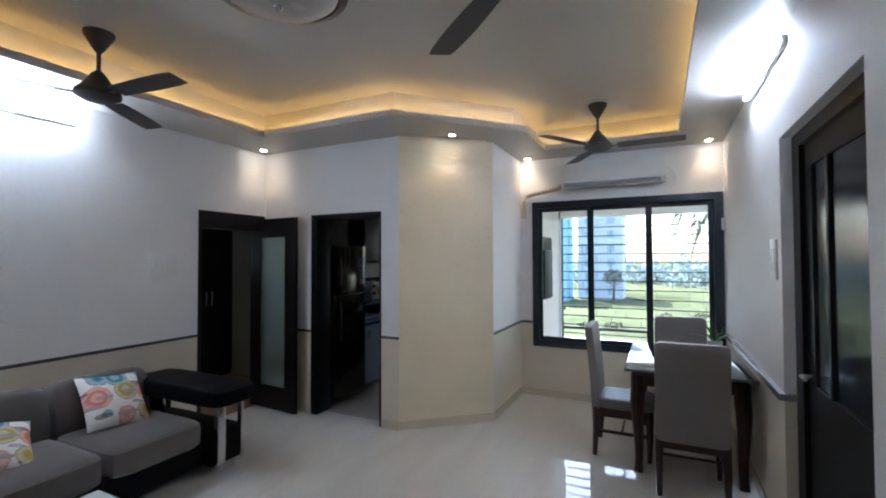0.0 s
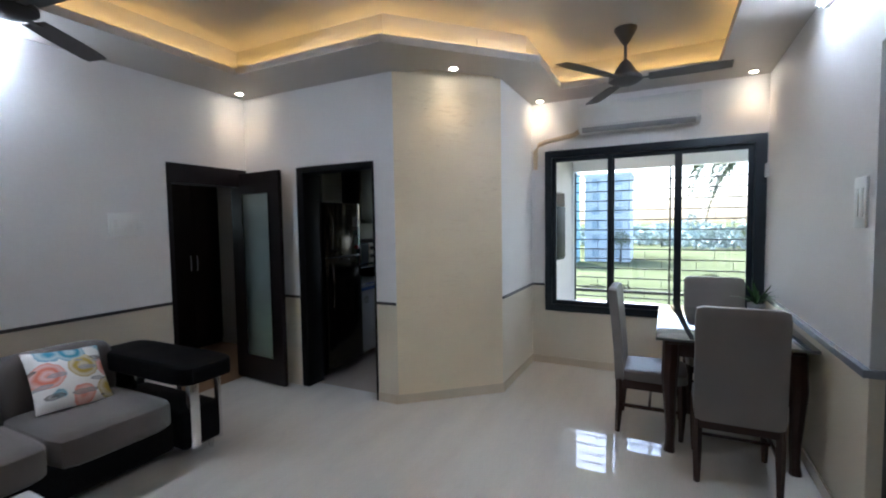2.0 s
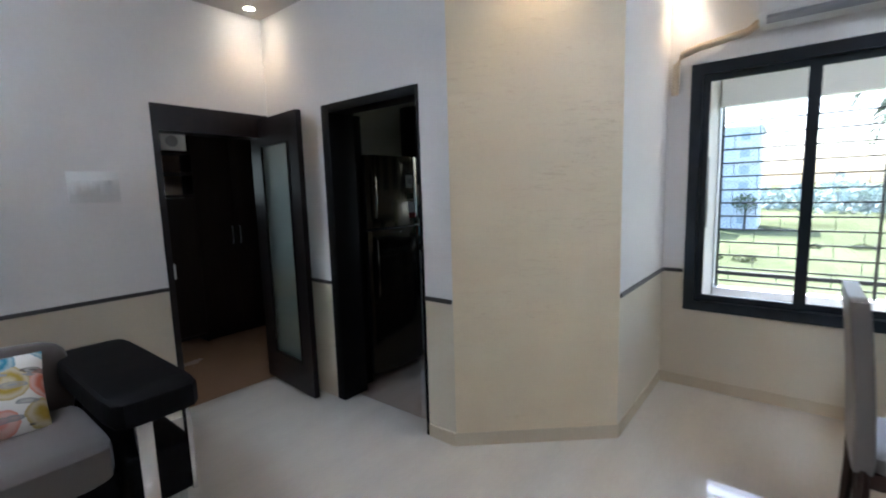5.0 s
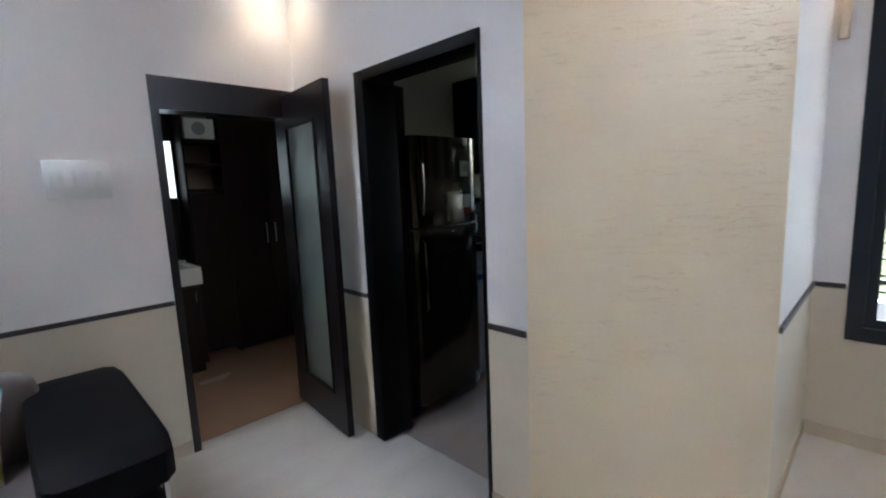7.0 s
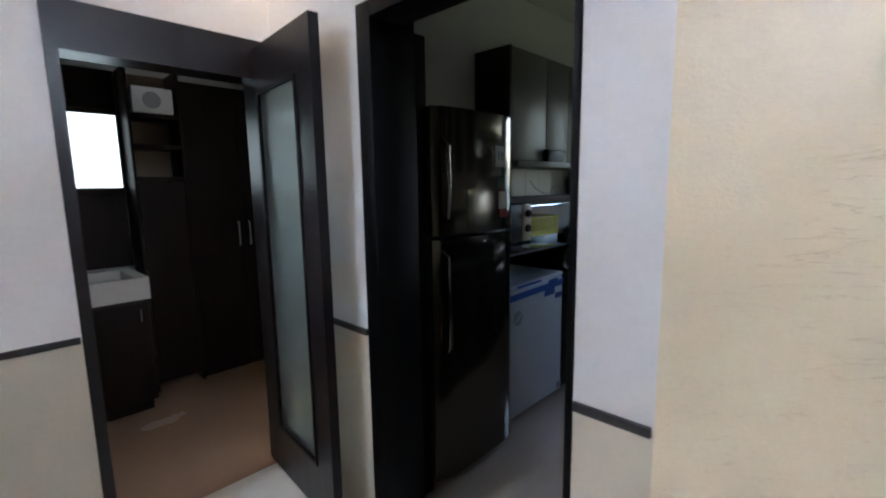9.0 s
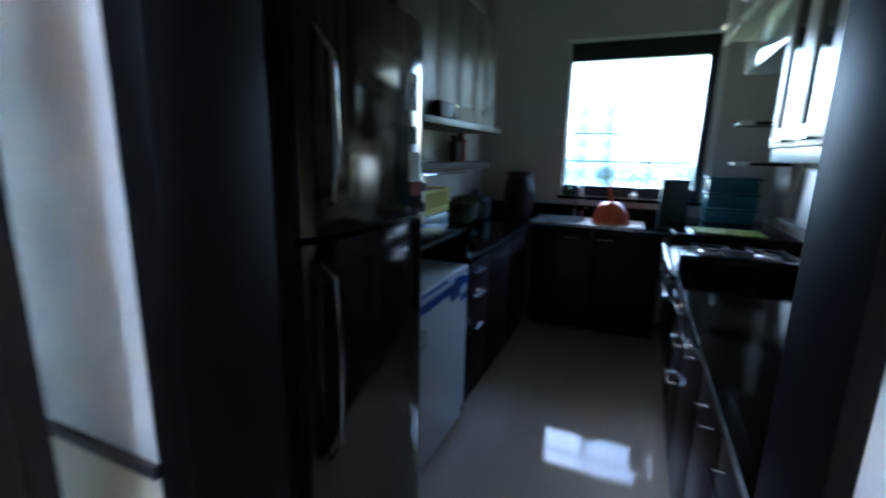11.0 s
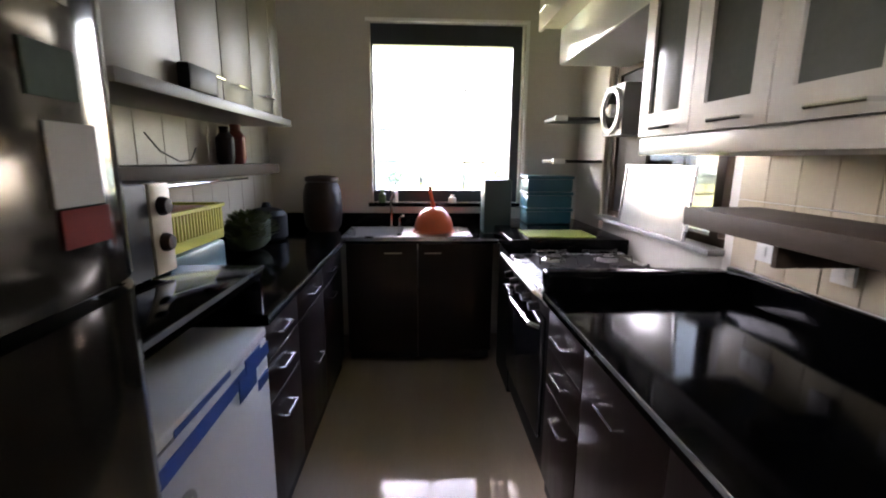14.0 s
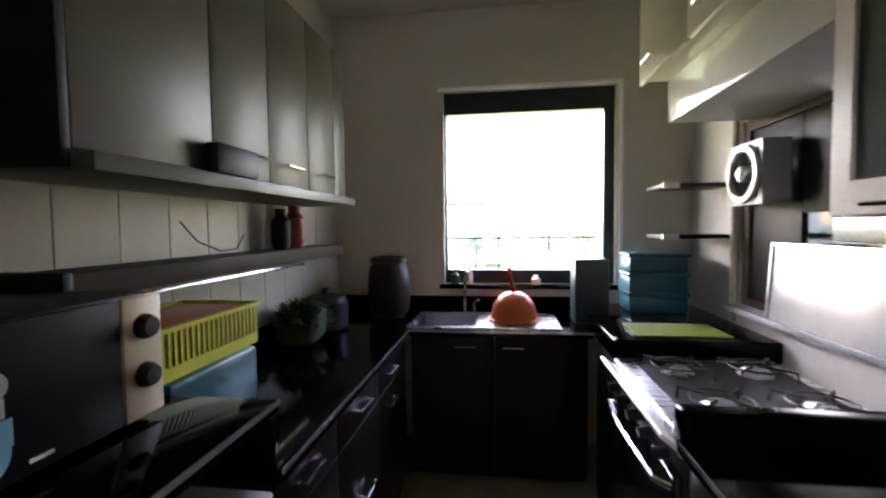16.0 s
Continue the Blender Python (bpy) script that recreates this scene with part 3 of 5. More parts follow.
bmesh.ops.bevel(acb, geom=acb.edges[:], offset=0.01, segments=2, affect='EDGES')
body = part("body", acb, M_plastic, ac)
part("louvre", boxes((-0.62, 4.915, 2.432, 0.36, 4.92, 2.462)), M_greyp, body, "grey air louvre")
part("vane", moved(rbox(-0.62, -0.006, -0.022, 0.36, 0.0, 0.022, 0.002), Matrix.Translation((0, 4.915, 2.43)) @ Matrix.Rotation(radians(50), 4, 'X')), M_greyp, body)
part("pipe", tube([(-0.66, 5.06, 2.47), (-0.72, 5.07, 2.43), (-0.85, 5.07, 2.41), (-1.0, 5.07, 2.39), (-1.09, 5.07, 2.36), (-1.125, 5.07, 2.30), (-1.13, 5.07, 2.10)], 0.024, 10), M_beigep, ac, "beige wrapped pipe")
part("cable", tube([(0.40, 5.09, 2.6), (0.46, 5.095, 2.58), (0.50, 5.095, 2.50), (0.49, 5.095, 2.40), (0.44, 5.095, 2.36)], 0.006, 6), M_plastic, ac)


def switchboard(x, y0, y1, z0, z1, n, label):
    s = 1 if x < 0 else -1
    t = thing("switchboard", (x, (y0 + y1) / 2, z0), label, "switchboard", "switchboards")
    a, b = sorted((x, x + 0.012 * s))
    part("plate", rbox(a, y0, z0, b, y1, z1, 0.003), M_plastic, t)
    c, d = sorted((x + 0.012 * s, x + 0.017 * s))
    for i in range(n):
        w = (y1 - y0 - 0.03) / n
        part("switch", rbox(c, y0 + 0.015 + w * i + 0.006, z0 + 0.05, d, y0 + 0.015 + w * (i + 1) - 0.006, z1 - 0.05, 0.002), M_plastic, t)


switchboard(XL, 2.20, 2.45, 1.48, 1.66, 5, "cream plastic switchboard on the white wall")
switchboard(XR, 2.90, 3.04, 1.49, 1.72, 2, "cream plastic switchboard beside the entrance door")
solid("wall_sensor", rbox(0.90, YW - 0.05, 1.90, 0.93, YW - 0.012, 2.02, 0.005), M_plastic, "small white plastic box beside the window", "sensor")

# ---- sofa ----
sofa = thing("sofa", (-3.2, 1.1, 0), "taupe fabric sofa with black leather arm and chrome posts", "sofa")
part("base", rbox(-3.58, -0.30, 0.07, -2.76, 2.07, 0.27, 0.02), M_blackl, sofa, "black leather base")
for y0, y1 in ((1.42, 2.07), (0.77, 1.42), (0.12, 0.77), (-0.30, 0.12)):
    part("seat_cushion", superbox(-3.45, y0 + 0.004, 0.235, -2.70, y1 - 0.004, 0.435, 7), M_fabric, sofa)
    part("back_cushion", moved(superbox(-0.14, y0 + 0.004, 0, 0.14, y1 - 0.004, 0.44, 5), Matrix.Translation((-3.45, 0, 0.33)) @ Matrix.Rotation(radians(-10), 4, 'Y')), M_fabric, sofa)
part("back_frame", rbox(-3.63, -0.30, 0.07, -3.55, 2.35, 0.62, 0.02), M_blackl, sofa)
part("arm_box", rbox(-3.55, 2.075, 0.07, -2.67, 2.36, 0.33, 0.025, 3), M_blackl, sofa)
part("arm_pad", superbox(-3.60, 2.0, 0.535, -2.50, 2.36, 0.675, 8), M_blackl, sofa, "padded black leather arm")
for y0, w in ((2.12, 0.065), (2.325, 0.022)):
    part("post", rbox(-2.70, y0, 0.07, -2.655, y0 + w, 0.56, 0.003), M_chrome, sofa, "flat chrome post")
part("post", rbox(-3.50, 2.20, 0.33, -3.455, 2.23, 0.56, 0.003), M_chrome, sofa, "flat chrome post")
for x, y in ((-2.72, 2.30), (-3.5, 2.30), (-2.80, 0.9), (-2.80, -0.2), (-3.5, -0.2)):
    part("foot", tube([(x, y, 0.0), (x, y, 0.08)], [0.016, 0.022], 12), M_chrome, sofa, "chrome foot")


def floral(name):
    """White printed cotton with coral, teal and mustard blooms."""
    m = mat(name, (0.74, 0.72, 0.68), 0.85, var=0.04, fine=220, bump=0.2)
    nt = m.node_tree
    b = nt.nodes["Principled BSDF"]
    tc = nt.nodes.new("ShaderNodeTexCoord")
    last = b.inputs["Base Color"].links[0].from_socket
    for k, (sc, lo, hi, rnd, seed) in enumerate(((6.6, 0.50, 0.52, 0.55, 3.4), (9.5, 0.30, 0.32, 1.0, 5.3))):
        mp = nt.nodes.new("ShaderNodeMapping")
        mp.inputs["Location"].default_value = (seed, seed * 0.7, 0)
        mp.inputs["Scale"].default_value = (sc, sc, 0.01) if k == 0 else (sc * 0.7, sc * 2.2, 0.01)
        mp.inputs["Rotation"].default_value = (0, 0, 0.0 if k == 0 else 0.7)
        nt.links.new(tc.outputs["Object"], mp.inputs["Vector"])
        wob = nt.nodes.new("ShaderNodeTexNoise")
        wob.inputs["Scale"].default_value = 4.0
        nt.links.new(mp.outputs["Vector"], wob.inputs["Vector"])
        addv = nt.nodes.new("ShaderNodeMix")
        addv.data_type = 'VECTOR'
        addv.inputs["Factor"].default_value = 0.12
        nt.links.new(mp.outputs["Vector"], addv.inputs["A"])
        nt.links.new(wob.outputs["Color"], addv.inputs["B"])
        vo = nt.nodes.new("ShaderNodeTexVoronoi")
        vo.inputs["Scale"].default_value, vo.inputs["Randomness"].default_value = 1.0, rnd
        nt.links.new(addv.outputs["Result"], vo.inputs["Vector"])
        mr = nt.nodes.new("ShaderNodeMapRange")
        mr.inputs[1].default_value, mr.inputs[2].default_value, mr.inputs[3].default_value, mr.inputs[4].default_value = lo, hi, 1.0, 0.0
        nt.links.new(vo.outputs["Distance"], mr.inputs[0])
        sep = nt.nodes.new("ShaderNodeSeparateColor")
        nt.links.new(vo.outputs["Color"], sep.inputs[0])
        cr = nt.nodes.new("ShaderNodeValToRGB")
        cr.color_ramp.interpolation = 'CONSTANT'
        cols = ((0.0, (0.02, 0.20, 0.30, 1)), (0.34, (0.62, 0.17, 0.10, 1)), (0.62, (0.40, 0.28, 0.03, 1)), (0.85, (0.08, 0.26, 0.34, 1))) if k == 0 else ((0.0, (0.12, 0.11, 0.10, 1)), (0.5, (0.30, 0.30, 0.30, 1)))
        while len(cr.color_ramp.elements) < len(cols):
            cr.color_ramp.elements.new(0.5)
        for e, (p, c) in zip(cr.color_ramp.elements, cols):
            e.position, e.color = p, c
        nt.links.new(sep.outputs[1], cr.inputs[0])
        # petal rings
        ring = nt.nodes.new("ShaderNodeMath")
        ring.operation = 'SINE'
        mul = nt.nodes.new("ShaderNodeMath")
        mul.operation = 'MULTIPLY'
        mul.inputs[1].default_value = 26
        nt.links.new(vo.outputs["Distance"], mul.inputs[0])
        nt.links.new(mul.outputs[0], ring.inputs[0])
        rr = nt.nodes.new("ShaderNodeMapRange")
        rr.inputs[1].default_value, rr.inputs[2].default_value, rr.inputs[3].default_value, rr.inputs[4].default_value = -1, 1, 0.55, 1.0
        nt.links.new(ring.outputs[0], rr.inputs[0])
        ff = nt.nodes.new("ShaderNodeMath")
        ff.operation = 'MULTIPLY'
        nt.links.new(mr.outputs[0], ff.inputs[0])
        nt.links.new(rr.outputs[0], ff.inputs[1])
        mix = nt.nodes.new("ShaderNodeMix")
        mix.data_type = 'RGBA'
        nt.links.new(ff.outputs[0], mix.inputs["Factor"])
        nt.links.new(last, mix.inputs["A"])
        nt.links.new(cr.outputs["Color"], mix.inputs["B"])
        last = mix.outputs["Result"]
    nt.links.new(last, b.inputs["Base Color"])
    return m


def throw_cushion(m, label, material):
    bm = bmesh.new()
    n = 18
    half, thick = 0.21, 0.075
    grid = {}
    for s in (1, -1):
        for i in range(n + 1):
            for j in range(n + 1):
                u, v = 2 * i / n - 1, 2 * j / n - 1
                if s < 0 and (i in (0, n) or j in (0, n)):
                    grid[s, i, j] = grid[1, i, j]
                    continue
                t = thick * ((1 - abs(u) ** 2.4) * (1 - abs(v) ** 2.4)) ** 0.55
                pull = 1 - 0.06 * (1 - abs(u) ** 2) * abs(v) ** 4
                pull2 = 1 - 0.06 * (1 - abs(v) ** 2) * abs(u) ** 4
                grid[s, i, j] = bm.verts.new((half * u * pull2, half * v * pull, s * t))
    for s in (1, -1):
        for i in range(n):
            for j in range(n):
                bm.faces.new((grid[s, i, j], grid[s, i + 1, j], grid[s, i + 1, j + 1], grid[s, i, j + 1]))
    bmesh.ops.recalc_face_normals(bm, faces=bm.faces[:])
    ob = solid("throw_cushion", bm, material, label, "cushion", "throw cushions")
    ob.matrix_basis = m
    return ob


M_floral = floral("floral_cotton")
throw_cushion(Matrix.Translation((-3.27, 1.73, 0.595)) @ Matrix.Rotation(radians(-6), 4, 'X') @ Matrix.Rotation(radians(52), 4, 'Y') @ Matrix.Rotation(radians(90), 4, 'Z'), "white cushion with coral, teal and mustard flowers on the sofa", M_floral)
throw_cushion(Matrix.Translation((-3.20, 1.02, 0.515)) @ Matrix.Rotation(radians(28), 4, 'Y') @ Matrix.Rotation(radians(75), 4, 'Z'), "white floral cushion lying low on the sofa seat", M_floral)

# low white table before the sofa
ct = thing("coffee_table", (-2.0, 0.75, 0), "low white coffee table with rounded corners", "coffee table")
part("tabletop", rbox(-2.33, 0.20, 0.38, -1.72, 1.17, 0.42, 0.018, 3), M_plastic, ct)
for x in (-2.27, -1.78):
    for y in (0.26, 1.11):
        part("leg", rbox(x - 0.02, y - 0.02, 0, x + 0.02, y + 0.02, 0.38, 0.004), M_plastic, ct)


# ---- dining corner ----
def dining_chair():
    t = thing("dining_chair", (0, 0, 0), "dark wooden dining chair with taupe upholstered seat and back", "chair", "dining chairs")
    for sx in (-1, 1):
        part("rear_leg", moved(tube([(sx * 0.20, 0.0, 0.40), (sx * 0.20, 0.0, 0.2), (sx * 0.20, -0.012, 0.0)], [0.026, 0.024, 0.017], 4), Matrix.Identity(4)), M_redwood, t)
        part("front_leg", tube([(sx * 0.195, 0.40, 0.40), (sx * 0.195, 0.405, 0.2), (sx * 0.195, 0.40, 0.0)], [0.028, 0.025, 0.016], 4), M_redwood, t)
        part("side_rail", rbox(sx * 0.195 - 0.012, 0.02, 0.33, sx * 0.195 + 0.012, 0.39, 0.395, 0.003), M_redwood, t)
        part("stretcher", rbox(sx * 0.195 - 0.009, 0.0, 0.19, sx * 0.195 + 0.009, 0.39, 0.215, 0.003), M_redwood, t)
    part("rear_rail", rbox(-0.215, -0.018, 0.325, 0.215, 0.018, 0.40, 0.004), M_redwood, t)
    part("front_rail", rbox(-0.19, 0.388, 0.335, 0.19, 0.412, 0.395, 0.003), M_redwood, t)
    part("stretcher", rbox(-0.19, 0.19, 0.195, 0.19, 0.208, 0.213, 0.003), M_redwood, t)
    part("seat", superbox(-0.215, 0.01, 0.385, 0.215, 0.44, 0.465, 8), M_taupe, t, "taupe padded seat")
    back = superbox(-0.222, -0.032, 0.375, 0.222, 0.032, 1.05, 20, 11)
    for v in back.verts:
        h = max(0, v.co.z - 0.42)
        v.co.y += -0.10 * h ** 1.4 - 0.02 * (1 - (v.co.x / 0.222) ** 2) * (0.3 if v.co.y > 0 else 0.1)
    part("backrest", back, M_taupe, t, "tall taupe padded back")
    return t


chair = dining_chair()
chair.matrix_basis = pose(0.51, 3.25, 0, 0, 0, 0)
copy_thing(chair, pose(-0.16, 3.92, 0, 0, 0, -90))
copy_thing(chair, pose(0.50, 4.66, 0, 0, 0, 180))

tb = thing("dining_table", (0.5, 4.05, 0), "dark wooden dining table with a smoked glass top", "table")
part("tabletop", rbox(0.08, 3.46, 0.765, 0.925, 4.72, 0.787, 0.005), M_tabletop, tb, "dark reflecting glass top")
part("top_frame", rbox(0.13, 3.52, 0.735, 0.875, 4.66, 0.764, 0.004), M_redwood, tb)
for d in ((0.19, 3.545, 0.65, 0.815, 3.57, 0.735), (0.19, 4.61, 0.65, 0.815, 4.635, 0.735), (0.155, 3.58, 0.65, 0.18, 4.60, 0.735), (0.825, 3.58, 0.65, 0.85, 4.60, 0.735)):
    part("apron", rbox(*d, 0.003), M_redwood, tb)
for x, sx in ((0.17, -1), (0.84, 1)):
    for y, sy in ((3.56, -1), (4.62, 1)):
        k = 0.007
        part("leg", tube([(x, y, 0.735), (x, y, 0.62), (x + sx * k, y + sy * k, 0.52), (x + sx * 0.6 * k, y + sy * 0.6 * k, 0.36), (x - sx * 0.3 * k, y - sy * 0.3 * k, 0.18), (x, y, 0.06), (x + sx * 0.5 * k, y + sy * 0.5 * k, 0.0)], [0.05, 0.052, 0.05, 0.04, 0.032, 0.028, 0.034], 8), M_redwood, tb, "curved carved leg")

plant = thing("potted_plant", (0.76, 4.42, 0.787), "small leafy green plant in a pale pot on the table", "plant")
part("pot", lathe([(0.04, 0), (0.055, 0.05), (0.06, 0.10), (0.052, 0.10), (0.045, 0.06)], 20, (0.76, 4.42, 0.787), caps=True), M_pot, plant)
lf = bmesh.new()
rng = random.Random(4)
for i in range(34):
    a, el, ln = rng.uniform(0, 6.283), rng.uniform(0.3, 1.2), rng.uniform(0.12, 0.22)
    d = Vector((math.cos(a) * math.cos(el), math.sin(a) * math.cos(el), math.sin(el)))
    side = d.cross(Vector((0, 0, 1))).normalized() * 0.012
    o = Vector((0.76, 4.42, 0.88))
    mid = o + d * ln * 0.55 + Vector((0, 0, 0.01))
    tip = o + d * ln - Vector((0, 0, 0.05 * (1 - math.sin(el))))
    vs = [lf.verts.new(p) for p in (o, mid + side, tip, mid - side)]
    lf.faces.new(vs)
part("foliage", lf, M_leaf, plant)

# ---- kitchen, drawn from its own corner ----
SITE = KITCHEN
M_granite = mat("black_granite", (0.0015, 0.0015, 0.0018), 0.09, var=0.4, scale=60, fine=300, bump=0.0, rvar=0.02, spec=0.08)
# Pale on black granite: the window's gleam along the bevel is painted in.
M_edge_gleam = mat("granite_edge_gleam", (0.34, 0.36, 0.38), 0.16, metal=0.6, var=0.1, scale=40, bump=0.0, spec=1.0)
M_cab = mat("dark_brown_laminate", (0.014, 0.0075, 0.006), 0.42, var=0.15, scale=3, fine=24, bump=0.04, stretch=(8, 8, 1), spec=0.16)
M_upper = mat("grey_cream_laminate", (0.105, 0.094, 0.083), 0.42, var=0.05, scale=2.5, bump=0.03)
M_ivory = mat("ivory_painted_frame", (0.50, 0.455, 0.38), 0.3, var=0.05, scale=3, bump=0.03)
M_tile = mat("glossy_cream_tile", (0.60, 0.52, 0.39), 0.20, var=0.05, scale=4, fine=12, bump=0.02, rvar=0.04, spec=0.6)
# Same cream tile, darkened in colour for the shade on the west wall.
M_tile_shaded = mat("cream_tile_shaded", (0.42, 0.38, 0.31), 0.38, var=0.06, scale=4, fine=12, bump=0.02, rvar=0.04, spec=0.35)
M_shelfw = mat("grey_brown_shelf", (0.062, 0.044, 0.031), 0.6, var=0.12, fine=30, bump=0.04, stretch=(6, 1, 6), spec=0.12)
M_fridge = mat("black_steel_fridge", (0.085, 0.077, 0.060), 0.10, metal=0.9, var=0.06, scale=2, fine=3.5, bump=0.12, rvar=0.03)
M_fz = mat("freezer_white", (0.55, 0.57, 0.60), 0.3, var=0.04, scale=2, bump=0.02)
M_blue = mat("blue_tape", (0.02, 0.07, 0.30), 0.35, var=0.1, scale=20, bump=0.03)
M_yellow = mat("yellow_green_plastic", (0.50, 0.48, 0.04), 0.4, var=0.06, bump=0.02)
M_orange = mat("orange_plastic", (0.55, 0.10, 0.03), 0.35, var=0.06, bump=0.02)
M_rust = mat("rust_red_plastic", (0.32, 0.09, 0.04), 0.4, var=0.08, bump=0.02)
M_teal = mat("teal_plastic", (0.012, 0.085, 0.115), 0.35, var=0.1, bump=0.02)
M_dgreen = mat("dark_green_tin", (0.012, 0.035, 0.035), 0.35, var=0.15, bump=0.02)
M_green = mat("green_mat", (0.16, 0.22, 0.02), 0.7, var=0.12, fine=120, bump=0.2)
M_paper = mat("note_paper", (0.40, 0.40, 0.37), 0.85, var=0.05, bump=0.03, spec=0.1)
M_magnet = mat("dull_green_magnet", (0.05, 0.07, 0.05), 0.85, var=0.2, bump=0.02, spec=0.1)
M_redm = mat("dull_red_magnet", (0.16, 0.025, 0.02), 0.85, var=0.1, bump=0.02, spec=0.1)
M_ink = mat("black_ink", (0.02, 0.02, 0.02), 0.6, var=0.1, bump=0.0)
M_skyblue = mat("pale_blue_print", (0.16, 0.36, 0.48), 0.5, var=0.06, bump=0.0)
M_clay = mat("brown_clay", (0.024, 0.014, 0.012), 0.5, var=0.15, scale=10, bump=0.08, spec=0.2)
M_red = mat("red_lacquer", (0.20, 0.03, 0.02), 0.3, var=0.1, bump=0.02)
M_pane = mat("grey_cabinet_glass", (0.10, 0.105, 0.09), 0.08, var=0.1, scale=6, bump=0.0, spec=0.6)


def pull(parent, along, c, length=0.12):
    """A slim steel bar handle: along x or y, standing off its front by c[3]."""
    x, y, z, off = c
    d = Vector((0, 1, 0)) if along == "y" else Vector((1, 0, 0))
    n = Vector((off, 0, 0)) if along == "y" else Vector((0, off, 0))
    p = Vector((x, y, z))
    a, b = p - d * length / 2, p + d * length / 2
    part("handle", tube([a, a + n, b + n, b], 0.0048, 6), M_chrome, parent, "slim steel handle")


def unit(front, side, y0, y1, fronts, label):
    """A base cabinet along a side wall. fronts: rows of z0, z1 and the handle's y and z."""
    back = KL + 0.002 if side > 0 else KR - 0.002
    x0, x1 = sorted((back, front - 0.02 * side))
    t = thing("base_cabinet", ((x0 + x1) / 2, (y0 + y1) / 2, 0), label, "cabinet", "base cabinets")
    part("body", rbox(x0, y0 + 0.001, 0.08, x1, y1 - 0.001, 0.842, 0.002), M_cab, t)
    px0, px1 = sorted((back, front - 0.022 * side))
    part("plinth", rbox(px0, y0 + 0.001, 0.0, px1, y1 - 0.001, 0.079, 0.0), M_darker, t)
    fx0, fx1 = sorted((front, front - 0.019 * side))
    for z0, z1, hy, hz in fronts:
        d = part("drawer_front" if z1 - z0 < 0.4 else "door", rbox(fx0, y0 + 0.003, z0, fx1, y1 - 0.003, z1, 0.003), M_cab, t)
        pull(d, "y", (front, hy, hz, 0.028 * side))
    return t


FL, FR = -3.15, -2.135
unit(FL, 1, 5.20, 5.60, ((0.70, 0.835, 5.37, 0.775), (0.54, 0.695, 5.37, 0.64), (0.09, 0.535, 5.37, 0.45)), "dark brown three-drawer base cabinet beside the freezer")
unit(FL, 1, 5.60, 6.08, ((0.70, 0.835, 5.84, 0.77), (0.09, 0.695, 5.88, 0.42)), "dark brown base cabinet with a drawer over a door")
unit(FL, 1, 6.08, 6.62, ((0.70, 0.835, 6.26, 0.77), (0.09, 0.695, 6.26, 0.62)), "dark brown base cabinet in the kitchen corner")
unit(FR, -1, 5.06, 5.44, ((0.66, 0.835, 5.26, 0.74), (0.50, 0.655, 5.24, 0.60), (0.09, 0.495, 5.22, 0.43)), "dark brown drawer cabinet beside the cooking range")
unit(FR, -1, 4.58, 5.06, ((0.09, 0.835, 4.83, 0.72),), "dark brown base cabinet with one door")
unit(FR, -1, 4.22, 4.58, ((0.09, 0.835, 4.38, 0.72),), "dark brown base cabinet with one door")
t = thing("base_cabinet", (-1.8, 4.05, 0), "dark brown base cabinet cut back along the slanted wall", "cabinet", "base cabinets")
part("body", prism([(-2.115, 3.84), (-1.84, 3.84), (-1.47, 4.18), (-1.47, 4.219), (-2.115, 4.219)], 0.0, 0.842), M_cab, t)
d = part("door", rbox(FR, 3.845, 0.09, FR + 0.019, 4.217, 0.835, 0.003), M_cab, t)
pull(d, "y", (FR, 4.08, 0.72, -0.028))

for x0, x1, hx in ((-3.13, -2.66, -2.82), (-2.66, -2.16, -2.56)):
    t = thing("sink_cabinet", ((x0 + x1) / 2, 6.9, 0), "dark brown base cabinet under the sink counter", "cabinet", "base cabinets")
    part("body", rbox(x0 + 0.001, 6.69, 0.08, x1 - 0.001, KN - 0.002, 0.695, 0.002), M_cab, t)
    part("plinth", rbox(x0 + 0.001, 6.76, 0, x1 - 0.001, KN - 0.002, 0.079, 0), M_darker, t)
    d = part("door", rbox(x0 + 0.003, 6.67, 0.09, x1 - 0.003, 6.689, 0.835, 0.003), M_cab, t)
    pull(d, "x", (hx, 6.67, 0.78, -0.028), 0.11)

# worktops
wt = thing("worktop", (-3.1, 6.4, 0.845), "black polished granite worktop round the sink", "worktop")
part("slab", prism([(KL + 0.001, 5.19), (-3.128, 5.19), (-3.128, 6.62), (-2.14, 6.62), (-2.14, KN - 0.001), (-2.90, KN - 0.001), (-2.90, 7.069), (-2.761, 7.069), (-2.761, 6.686), (-3.124, 6.686), (-3.124, 7.069), (-2.9001, 7.069), (-2.9001, KN - 0.001), (KL + 0.001, KN - 0.001)], 0.845, 0.88), M_granite, wt)
# Thin pale strips paint the gleam along the worktop edges.
part("edge", boxes((-3.127, 5.19, 0.867, -3.123, 6.615, 0.8812), (-3.12, 6.614, 0.867, -2.14, 6.6185, 0.8812)), M_edge_gleam, wt, "polished edge, painted pale for the window's gleam")
part("upstand", boxes((KL + 0.001, 5.19, 0.881, KL + 0.02, KN - 0.02, 0.98), (KL + 0.02, KN - 0.02, 0.881, -2.14, KN - 0.001, 0.98)), M_granite, wt)
wr = thing("worktop", (-1.8, 4.6, 0.845), "long black polished granite worktop reflecting the window", "worktop")
part("slab", prism([(-2.165, 3.82), (-1.85, 3.82), (KR - 0.005, 4.18), (KR - 0.001, 5.445), (-2.165, 5.445)], 0.845, 0.88), M_granite, wr)
